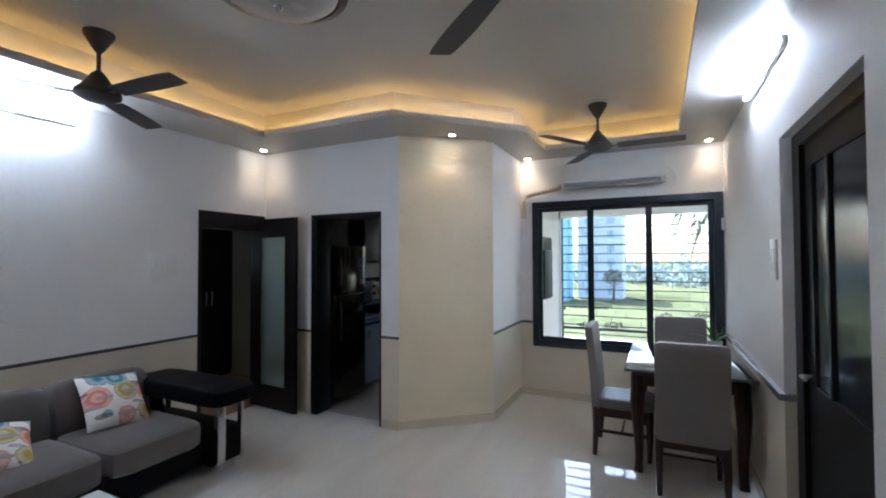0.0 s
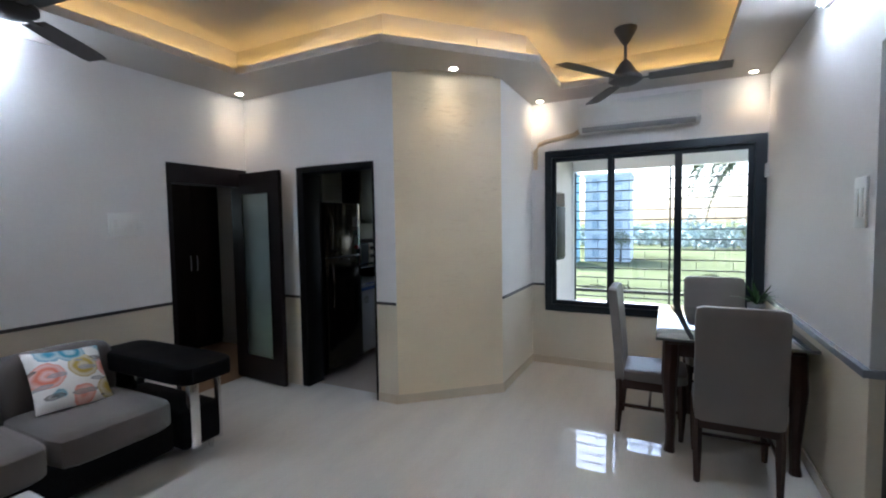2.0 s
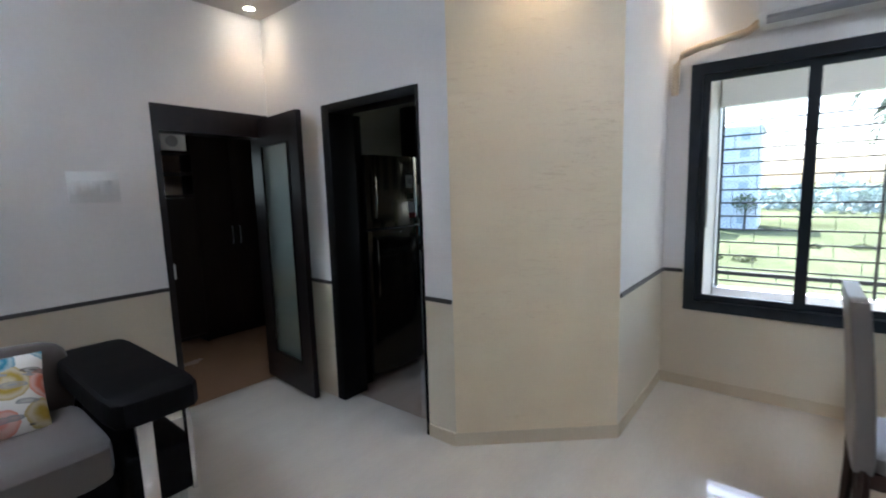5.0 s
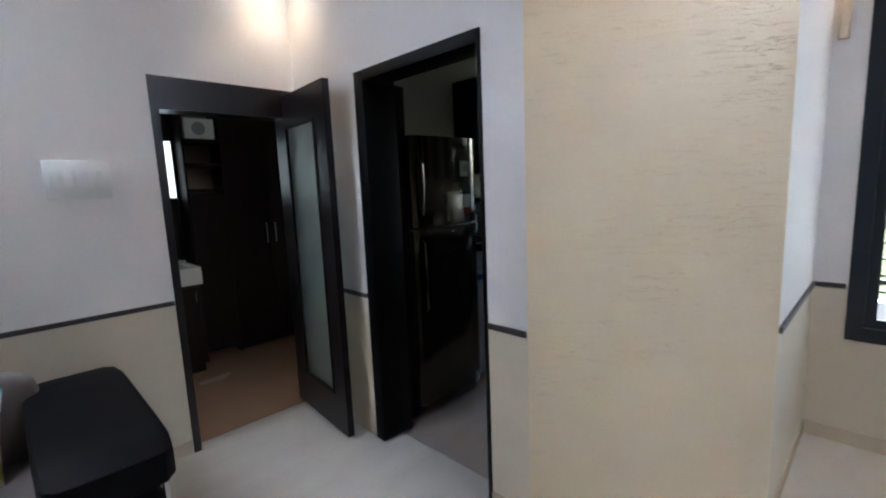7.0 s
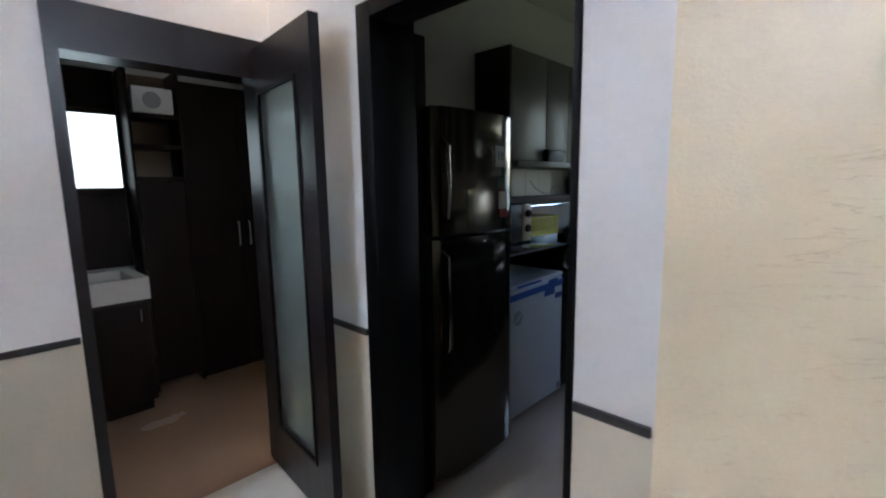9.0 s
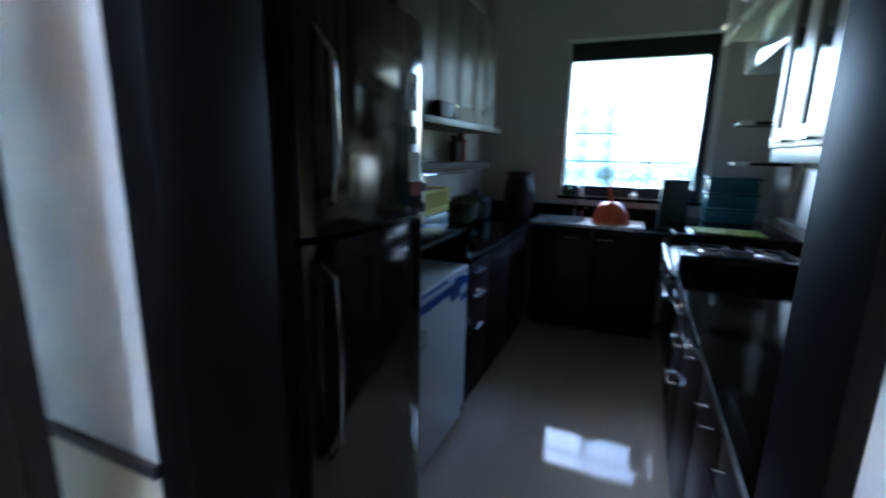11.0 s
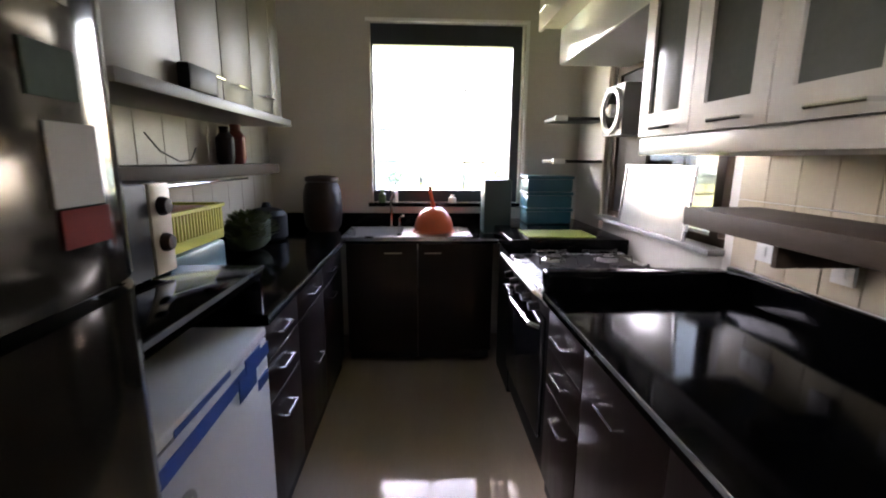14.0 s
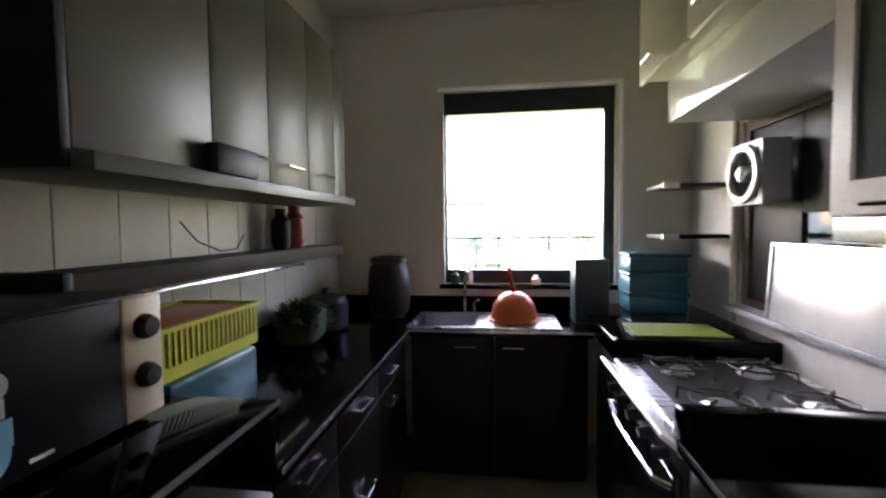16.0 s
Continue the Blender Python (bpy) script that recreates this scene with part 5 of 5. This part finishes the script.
for x in (SX0 + 0.17, SX1 - 0.17):
    for y in (SY0 + 0.20, SY1 - 0.20):
        b = part("burner", lathe([(0.06, 0.868), (0.06, 0.878), (0.045, 0.886), (0.04, 0.892), (0.01, 0.893)], 24, (x, y, 0)), M_steel, st, "steel gas burner")
        g = bmesh.new()
        for k in range(4):
            a = radians(45 + 90 * k)
            tube([(x + 0.035 * math.cos(a), y + 0.035 * math.sin(a), 0.905), (x + 0.13 * math.cos(a), y + 0.13 * math.sin(a), 0.905), (x + 0.135 * math.cos(a), y + 0.135 * math.sin(a), 0.868)], 0.005, 6, g)
        tube([(x + 0.09 * math.cos(0.4 * k), y + 0.09 * math.sin(0.4 * k), 0.902) for k in range(17)], 0.004, 6, g)
        part("pan_support", g, M_iron, st, "black iron pan support")
for x in (SX0 + 0.04, SX1 - 0.04):
    for y in (SY0 + 0.04, SY1 - 0.04):
        part("foot", tube([(x, y, 0), (x, y, 0.051)], 0.018, 10), M_darker, st)

# ---- right wall of the kitchen ----
ur = thing("glazed_wall_cabinet", (-1.68, 4.65, 1.4), "ivory wall cabinets with glazed doors above the worktop", "cabinet")
part("carcass", boxes((-1.88, 4.19, 1.452, KR - 0.001, 5.318, 2.30)), M_ivory, ur)
part("ledge", rbox(-1.895, 4.19, 1.398, KR - 0.001, 5.32, 1.451, 0.003), M_ivory, ur)
for i, (y0, y1) in enumerate(((5.035, 5.32), (4.75, 5.03), (4.46, 4.745), (4.19, 4.455))):
    fr_bm = boxes((-1.902, y0, 1.455, -1.881, y0 + 0.055, 2.295), (-1.902, y1 - 0.055, 1.455, -1.881, y1, 2.295), (-1.902, y0 + 0.055, 1.455, -1.881, y1 - 0.055, 1.525), (-1.902, y0 + 0.055, 2.22, -1.881, y1 - 0.055, 2.295))
    d = part("door", fr_bm, M_ivory, ur)
    part("pane", boxes((-1.892, y0 + 0.055, 1.525, -1.886, y1 - 0.055, 2.22)), M_pane, d, "dark cabinet glass")
    pull(d, "y", (-1.902, (y0 + y1) / 2 - 0.04, 1.475, -0.026), 0.12)

hc = thing("hood_cabinet", (-1.7, 5.9, 2.08), "ivory cabinet above a white cooker hood", "cabinet")
part("carcass", rbox(-1.96, 5.37, 2.10, KR - 0.001, 6.45, 2.75, 0.002), M_ivory, hc)
for y0, y1 in ((5.37, 5.91), (5.91, 6.45)):
    d = part("door", rbox(-1.98, y0 + 0.003, 2.08, -1.961, y1 - 0.003, 2.745, 0.003), M_ivory, hc)
    pull(d, "y", (-1.98, (y0 + y1) / 2 + 0.1, 2.15, -0.026), 0.12)
hd = thing("cooker_hood", (-1.7, 5.9, 1.9), "white glossy slim cooker hood over the range", "cooker hood")
part("casing", rbox(-1.845, 5.40, 1.905, KR - 0.001, 6.44, 2.095, 0.004), M_greyp, hd)
part("visor", moved(rbox(-0.006, 5.40, -0.10, 0.0, 6.44, 0.0, 0.002), Matrix.Translation((-1.85, 0, 2.097)) @ Matrix.Diagonal((1, 1, 1.9, 1))), mat("white_gloss_visor", (0.78, 0.77, 0.74), 0.08, var=0.03, bump=0.0, spec=0.9, coat=0.6), hd, "glossy white front panel")

shr = thing("wall_shelf", (-1.6, 4.6, 1.17), "grey-brown wooden wall shelf below the glazed cabinets", "shelf")
part("board", rbox(-1.735, 4.15, 1.165, KR - 0.016, 5.285, 1.225, 0.004), M_shelfw, shr)
for y in (4.2, 4.9):
    part("bracket", rbox(-1.70, y, 1.10, KR - 0.016, y + 0.02, 1.164, 0.002), M_shelfw, shr)
for y, n in ((5.12, 2), (4.90, 1), (4.55, 3)):
    s = thing("socket_plate", (KR, y, 1.05), "cream electric socket plate on the tiled wall", "socket", "kitchen sockets")
    part("plate", rbox(KR - 0.028, y, 1.045, KR - 0.016, y + 0.07 * n, 1.12, 0.003), M_plastic, s)
    for i in range(n):
        part("switch", rbox(KR - 0.033, y + 0.02 + 0.07 * i, 1.065, KR - 0.0285, y + 0.05 + 0.07 * i, 1.10, 0.002), M_plastic, s)

w3 = thing("window_3", (-1.4, 6.0, 1.04), "kitchen side window with a dark shutter half", "window", kind="structure")
part("window_frame", boxes((-1.44, 5.42, 1.04, -1.38, 6.61, 1.075), (-1.44, 5.42, 1.88, -1.38, 6.61, 1.93), (-1.44, 6.56, 1.075, -1.38, 6.61, 1.88), (-1.44, 5.52, 1.075, -1.38, 5.575, 1.88)), M_shelfw, w3)
part("shutter", rbox(-1.425, 6.20, 1.075, -1.395, 6.56, 1.88, 0.003), M_darker, w3, "dark closed shutter")
part("shutter", rbox(-1.425, 5.95, 1.48, -1.395, 6.199, 1.88, 0.003), M_darker, w3, "dark closed shutter")
part("shutter", rbox(-1.425, 5.576, 1.48, -1.395, 5.90, 1.88, 0.003), M_darker, w3, "dark closed shutter")
# Unseen tinted pane, added to weaken the light from this window.
part("pane", boxes((-1.412, 5.576, 1.076, -1.407, 6.199, 1.479)), glass("light_cutting_pane", (0.30, 0.29, 0.26), 0.05), w3, "added dark-tinted pane that cuts incoming light")
part("outer_panel", rbox(-1.235, 6.10, 1.06, -1.20, 6.605, 1.74, 0.004), M_jamb, w3, "dark panel on the balcony side")
part("window_sill", rbox(-1.52, 5.45, 1.015, -1.44, 6.62, 1.039, 0.003), M_greyp, w3, "grey stone sill")
ef = thing("exhaust_fan", (-1.5, 6.42, 1.55), "square white exhaust fan in the window", "exhaust fan")
EY, EZ = 6.36, 1.655
part("housing", boxes((-1.56, EY - 0.13, EZ - 0.135, -1.45, EY - 0.10, EZ + 0.135), (-1.56, EY + 0.10, EZ - 0.135, -1.45, EY + 0.13, EZ + 0.135), (-1.56, EY - 0.10, EZ - 0.135, -1.45, EY + 0.10, EZ - 0.105), (-1.56, EY - 0.10, EZ + 0.105, -1.45, EY + 0.10, EZ + 0.135)), M_greyp, ef, "grey housing")
part("ring", moved(lathe([(0.10, 0), (0.127, 0.0), (0.127, 0.02), (0.10, 0.02)], 28, caps=False), Matrix.Translation((-1.58, EY, EZ)) @ Matrix.Rotation(radians(90), 4, 'Y')), M_plastic, ef)
part("hub", moved(lathe([(0.035, 0), (0.035, 0.05), (0.02, 0.06)], 20), Matrix.Translation((-1.53, EY, EZ)) @ Matrix.Rotation(radians(-90), 4, 'Y')), M_plastic, ef)
for k in range(5):
    m = Matrix.Translation((-1.52, EY, EZ)) @ Matrix.Rotation(radians(72 * k), 4, 'X')
    part("blade", moved(boxes((-0.003, -0.03, 0.03, 0.003, 0.03, 0.10)), m @ Matrix.Rotation(radians(25), 4, 'Z')), M_darker, ef)

tray = thing("steel_tray", (-1.52, 5.93, 1.04), "bright steel tray leaning on the window sill", "tray")
tm = Matrix.Translation((-1.515, 0, 1.042)) @ Matrix.Rotation(radians(4), 4, 'Y')
part("plate", moved(rbox(-0.006, 5.62, 0.0, 0.0, 6.24, 0.315, 0.002), tm), mat("polished_tray", (0.85, 0.84, 0.82), 0.32, metal=0.7, var=0.03, scale=9, bump=0.0), tray)
part("rim", moved(boxes((-0.014, 5.61, 0.305, 0.0, 6.25, 0.318), (-0.014, 5.61, 0.0, 0.0, 5.62, 0.305), (-0.014, 6.24, 0.0, 0.0, 6.25, 0.305)), tm), M_steel, tray)

for z in (1.63, 1.365):
    s = thing("corner_shelf", (-1.62, 6.75, z), "small dark corner shelf with a pale bracket", "shelf", "corner shelves")
    part("board", rbox(-1.79, 6.66, z, KR - 0.001, 6.95, z + 0.02, 0.003), M_darker, s)
    part("bracket", rbox(-1.80, 6.65, z - 0.006, -1.72, 6.67, z + 0.026, 0.002), M_plastic, s, "pale bracket")
solid("pipe_conduit", tube([(-1.47, 6.635, 0.95), (-1.47, 6.635, 2.84)], 0.016, 10), M_ivory, "upright painted pipe in the kitchen corner", "pipe")

SITE = Vector((0, 0, 0))
# ---- room behind the open door ----
M_robe = mat("dark_brown_veneer", (0.012, 0.007, 0.005), 0.5, var=0.25, scale=2.0, fine=18, bump=0.05, stretch=(9, 9, 0.8), spec=0.08)
vb = thing("vanity", (-5.12, 2.86, 0), "dark vanity cabinet with a white basin", "vanity")
part("cabinet", rbox(-5.40, 2.50, 0.08, -4.88, 3.14, 0.755, 0.004), M_robe, vb)
part("plinth", boxes((-5.40, 2.52, 0, -4.93, 3.12, 0.079)), M_robe, vb)
for y0, y1 in ((2.505, 2.818), (2.822, 3.135)):
    d = part("door", rbox(-4.879, y0, 0.10, -4.862, y1, 0.74, 0.003), M_robe, vb)
    part("handle", tube([(-4.862, y1 - 0.05, 0.62), (-4.84, y1 - 0.05, 0.62), (-4.84, y1 - 0.05, 0.70), (-4.862, y1 - 0.05, 0.70)], 0.005, 6), M_chrome, d)
bsn = bmesh.new()
for d in ((-5.40, 2.49, 0.756, -4.855, 3.15, 0.80), (-5.40, 2.49, 0.80, -5.30, 3.15, 0.895), (-4.895, 2.49, 0.80, -4.855, 3.15, 0.895), (-5.30, 2.49, 0.80, -4.895, 2.56, 0.895), (-5.30, 3.08, 0.80, -4.895, 3.15, 0.895)):
    box(bsn, *d)
part("basin", bsn, mat("cream_ceramic", (0.62, 0.60, 0.55), 0.15, var=0.04, bump=0.0), vb, "cream ceramic basin with an open bowl")
part("tap", tube([(-5.35, 2.85, 0.895), (-5.35, 2.85, 1.03), (-5.30, 2.85, 1.06), (-5.24, 2.85, 1.03)], 0.012, 10), M_chrome, vb, "chrome tap")
mir = thing("mirror_cabinet", (-5.4, 2.9, 1.35), "wall cabinet with a glowing frosted panel over the basin", "cabinet")
part("back_panel", boxes((-5.436, 2.45, 0.90, -5.42, 3.19, 2.25)), M_robe, mir, "dark wooden back panel")
part("body", rbox(-5.419, 2.66, 1.42, -5.36, 3.18, 1.98, 0.003), M_robe, mir)
part("light_panel", rbox(-5.359, 2.70, 1.46, -5.35, 3.165, 1.945, 0.003), glow("frosted_light_panel", (0.92, 1.0, 0.9), 0.2), mir, "softly glowing frosted panel")
bs = thing("tall_shelf_unit", (-5.3, 3.35, 0), "dark tall unit with open niches over a closed door", "shelf unit")
for y in (3.195, 3.50):
    part("side", rbox(-5.43, y, 0, -5.16, y + 0.018, 2.25, 0.002), M_robe, bs)
for z in (0.06, 1.50, 1.72, 1.925):
    part("shelf", rbox(-5.43, 3.214, z, -5.17, 3.499, z + 0.03, 0.002), M_robe, bs)
part("door", rbox(-5.178, 3.216, 0.10, -5.16, 3.497, 1.495, 0.003), M_robe, bs)
part("back", boxes((-5.435, 3.214, 1.53, -5.43, 3.499, 2.25)), mat("tan_backing", (0.24, 0.17, 0.11), 0.6, var=0.1, bump=0.02), bs)
ab = thing("appliance_box", (-5.3, 3.36, 1.955), "white appliance box on the shelf unit", "box")
part("case", rbox(-5.42, 3.235, 1.957, -5.18, 3.48, 2.13, 0.008), M_plastic, ab)
part("dial", moved(lathe([(0.055, 0), (0.055, 0.004)], 24), Matrix.Translation((-5.18, 3.35, 2.045)) @ Matrix.Rotation(radians(90), 4, 'Y')), M_greyp, ab, "round grey grille")
wd = thing("wardrobe", (-5.3, 3.9, 0), "tall dark wooden wardrobe in the next room", "wardrobe")
part("body", rbox(-5.43, 3.522, 0, -5.20, 4.275, 2.2, 0.004), M_robe, wd)
for y0, y1 in ((3.524, 3.897), (3.901, 4.273)):
    d = part("door", rbox(-5.199, y0, 0.06, -5.178, y1, 2.195, 0.004), M_robe, wd)
    yh = y1 - 0.04 if y0 < 3.6 else y0 + 0.04
    part("handle", tube([(-5.178, yh, 1.0), (-5.16, yh, 1.0), (-5.16, yh, 1.18), (-5.178, yh, 1.18)], 0.006, 8), M_greyp, d)

# ---- outside ----
M_conc = mat("pale_render", (0.60, 0.61, 0.62), 0.8, var=0.06, scale=0.2, bump=0.0)
M_tealw = mat("teal_render", (0.32, 0.52, 0.58), 0.8, var=0.06, scale=0.2, bump=0.0)
M_wing = mat("far_window", (0.36, 0.41, 0.46), 0.4, var=0.1, bump=0.0)
# Distance haze is mixed into the next two foliage colours as paleness.
M_crown = mat("tree_crown", (0.10, 0.13, 0.055), 0.8, var=0.35, scale=1.0, bump=0.0)
M_haze = mat("haze_paled_foliage", (0.34, 0.40, 0.37), 0.9, var=0.2, scale=0.2, bump=0.0, spec=0.0)
M_palm = mat("palm_frond", (0.045, 0.065, 0.035), 0.6, var=0.3, scale=1.5, bump=0.0)
M_bark = mat("bark", (0.05, 0.044, 0.038), 0.9, var=0.2, scale=3, bump=0.2)


def tower(x, y, w, d, floors, wall, label):
    h = 3.0 * floors
    t = thing("apartment_building", (x, y, -7), label, "building", "far buildings")
    part("wall", boxes((x - w / 2, y, -7, x + w / 2, y + d, -7 + h)), wall, t)
    part("roof", boxes((x - w / 2 - 0.3, y - 0.3, -7 + h, x + w / 2 + 0.3, y + d + 0.3, -6.4 + h)), M_conc, t)
    n = max(2, int(w / 3.2))
    bars("window", boxes((-0.75, -0.06, 0, 0.75, 0.1, 1.5)), M_wing, t, [(x - w / 2 + w * (i + 0.5) / n, y, -6 + 3 * f) for i in range(n) for f in range(floors)])
    bars("slab", boxes((-w / 2, -0.25, 0, w / 2, 0, 0.2)), M_conc, t, [(x, y, -4.2 + 3 * f) for f in range(floors - 1)])


tower(-19, 92, 5, 8, 6, M_tealw, "far narrow teal apartment block")
tower(-11, 100, 9, 10, 6, M_conc, "far pale apartment block across the field")
tower(-60, 110, 16, 10, 5, M_conc, "far pale apartment block across the field")
tower(34, 130, 18, 12, 5, M_conc, "far pale apartment block across the field")


def tree(x, y, h, seed):
    r = random.Random(seed)
    t = thing("tree", (x, y, -7), "leafy green tree standing in the field", "tree", "field trees")
    tr = tube([(x, y, -7), (x + 0.1, y, -7 + h * 0.3), (x, y + 0.1, -7 + h * 0.6)], [0.25, 0.18, 0.08], 8)
    for k in range(4):
        a = r.uniform(0, 6.28)
        tube([(x, y, -7 + h * (0.35 + 0.06 * k)), (x + h * 0.2 * math.cos(a), y + h * 0.2 * math.sin(a), -7 + h * (0.55 + 0.08 * k))], [0.08, 0.03], 6, tr)
    part("trunk", tr, M_bark, t)
    cb = bmesh.new()
    for i in range(420):
        u, v, w = r.gauss(0, 1), r.gauss(0, 1), r.gauss(0, 0.8)
        k = r.uniform(0.5, 1) / max(0.01, math.sqrt(u * u + v * v + w * w))
        c = Vector((x + u * k * h * 0.30, y + v * k * h * 0.30, -7 + h * 0.70 + w * k * h * 0.28))
        s = h * 0.035
        vs = [cb.verts.new(c + Vector((r.uniform(-s, s), r.uniform(-s, s), r.uniform(-s, s)))) for _ in range(4)]
        cb.faces.new(vs)
    part("crown", cb, M_crown, t)


for k, (x, y, h) in enumerate(((16, 110, 8), (-8, 96, 7), (-30, 85, 8), (38, 105, 8), (-24, 96, 7.5))):
    tree(x, y, h, k)


def palm(x, y, h, lean):
    """A coconut palm whose trunk leans by lean metres towards its crown."""
    t = thing("palm_tree", (x, y, -7), "tall coconut palm with drooping fronds outside the window", "palm tree")
    line = [(x + lean * (i / 10) ** 2, y, -7 + h * i / 10) for i in range(11)]
    part("trunk", tube(line, [0.21 - 0.011 * i for i in range(11)], 10), M_bark, t)
    r = random.Random(9)
    o = Vector(line[-1])
    for k in range(24):
        a, el, ln = 2 * math.pi * k / 24 + r.uniform(-0.15, 0.15), r.uniform(-0.35, 0.95), r.uniform(2.7, 3.5)
        f = bmesh.new()
        d = Vector((math.cos(a), math.sin(a), 0))
        s = Vector((-d.y, d.x, 0))
        n = 30
        pts = [o + d * (ln * 0.85 * math.sin(1.35 * u)) + Vector((0, 0, ln * (0.9 * el * u - 0.95 * u * u))) for u in [i / n for i in range(n + 1)]]
        tube(pts, [0.03 - 0.0008 * i for i in range(n + 1)], 4, f)
        for i in range(3, n + 1):
            w = 0.70 * math.sin(math.pi * (0.12 + 0.80 * i / n)) * r.uniform(0.85, 1.1)
            for sg in (-1, 1):
                p = pts[i]
                q = p + s * sg * w * 0.72 + d * w * 0.35 - Vector((0, 0, w * r.uniform(0.35, 0.7)))
                m = (p + q) / 2 + Vector((0, 0, 0.04))
                e = d * 0.05
                f.faces.new([f.verts.new(v) for v in (p - e, m - e, q, m + e, p + e)])
        part("frond", f, M_palm, t)


palm(2.1, 16.0, 11.0, 1.2)


def scrub(name, label, spots, seed, size, material):
    """A loose belt of leafy clumps."""
    r = random.Random(seed)
    verts, faces = [], []
    for x, y, w, h in spots:
        for i in range(140):
            a, b = r.uniform(0, 6.283), r.random()
            k = math.sqrt(r.random())
            c = Vector((x + w * k * math.cos(a), y + w * k * math.sin(a), -7 + h * b * (1.1 - 0.6 * k * k)))
            n = len(verts)
            verts += [c + Vector((r.uniform(-size, size), r.uniform(-size, size), r.uniform(-size, size))) for _ in range(4)]
            faces.append((n, n + 1, n + 2, n + 3))
    me = bpy.data.meshes.new(name)
    me.from_pydata(verts, [], faces)
    me.materials.append(material)
    return tagged(new(name, me), label, "shrubs", kind="stuff")


rs2 = random.Random(21)
scrub("far_treeline", "far belt of trees along the field's edge, haze painted into its colour", [(rs2.uniform(-130, 150), rs2.uniform(150, 210), rs2.uniform(4, 9), rs2.uniform(5, 11)) for _ in range(70)], 3, 1.3, M_haze)
scrub("field_scrub", "yellow-green bushes scattered over the field", [(rs2.uniform(-26, 34), rs2.uniform(26, 80), rs2.uniform(0.6, 1.4), rs2.uniform(0.4, 1.0)) for _ in range(26)], 5, 0.22, mat("dry_bush", (0.11, 0.12, 0.035), 0.8, var=0.3, scale=1.0, bump=0.0))

# ---- wall tiles, last ----
SITE = KITCHEN


def tiles(parent, side, ys, zs, w, h, material):
    g = 0.0025
    x = KR - 0.0155 if side < 0 else KL + 0.0005
    bm = boxes((0, g / 2, g / 2, 0.011, w - g / 2, h - g / 2))
    bmesh.ops.bevel(bm, geom=[e for e in bm.edges], offset=0.0015, segments=1, affect='EDGES')
    me = mesh_of("tile", bm, material)
    for y in ys:
        for z in zs:
            o = new("tile", me)
            o.parent = parent
            o.matrix_basis = Matrix.Translation((x + (0.0 if side > 0 else 0.004), y, z))


tiles(bpy.data.objects["wall_return"], -1, [4.12 + 0.128 * i for i in range(10)], [0.99, 1.243], 0.128, 0.252, M_tile)
# The west wall takes the darkened tile colour for its shade.
tiles(bpy.data.objects["wall_kitchen_west"], 1, [4.62 + 0.2 * i for i in range(12)], [0.985, 1.288], 0.2, 0.302, M_tile_shaded)
tiles(bpy.data.objects["wall_kitchen_east"], -1, [5.46 + 0.128 * i for i in range(9)], [1.935], 0.128, 0.20, M_tile)
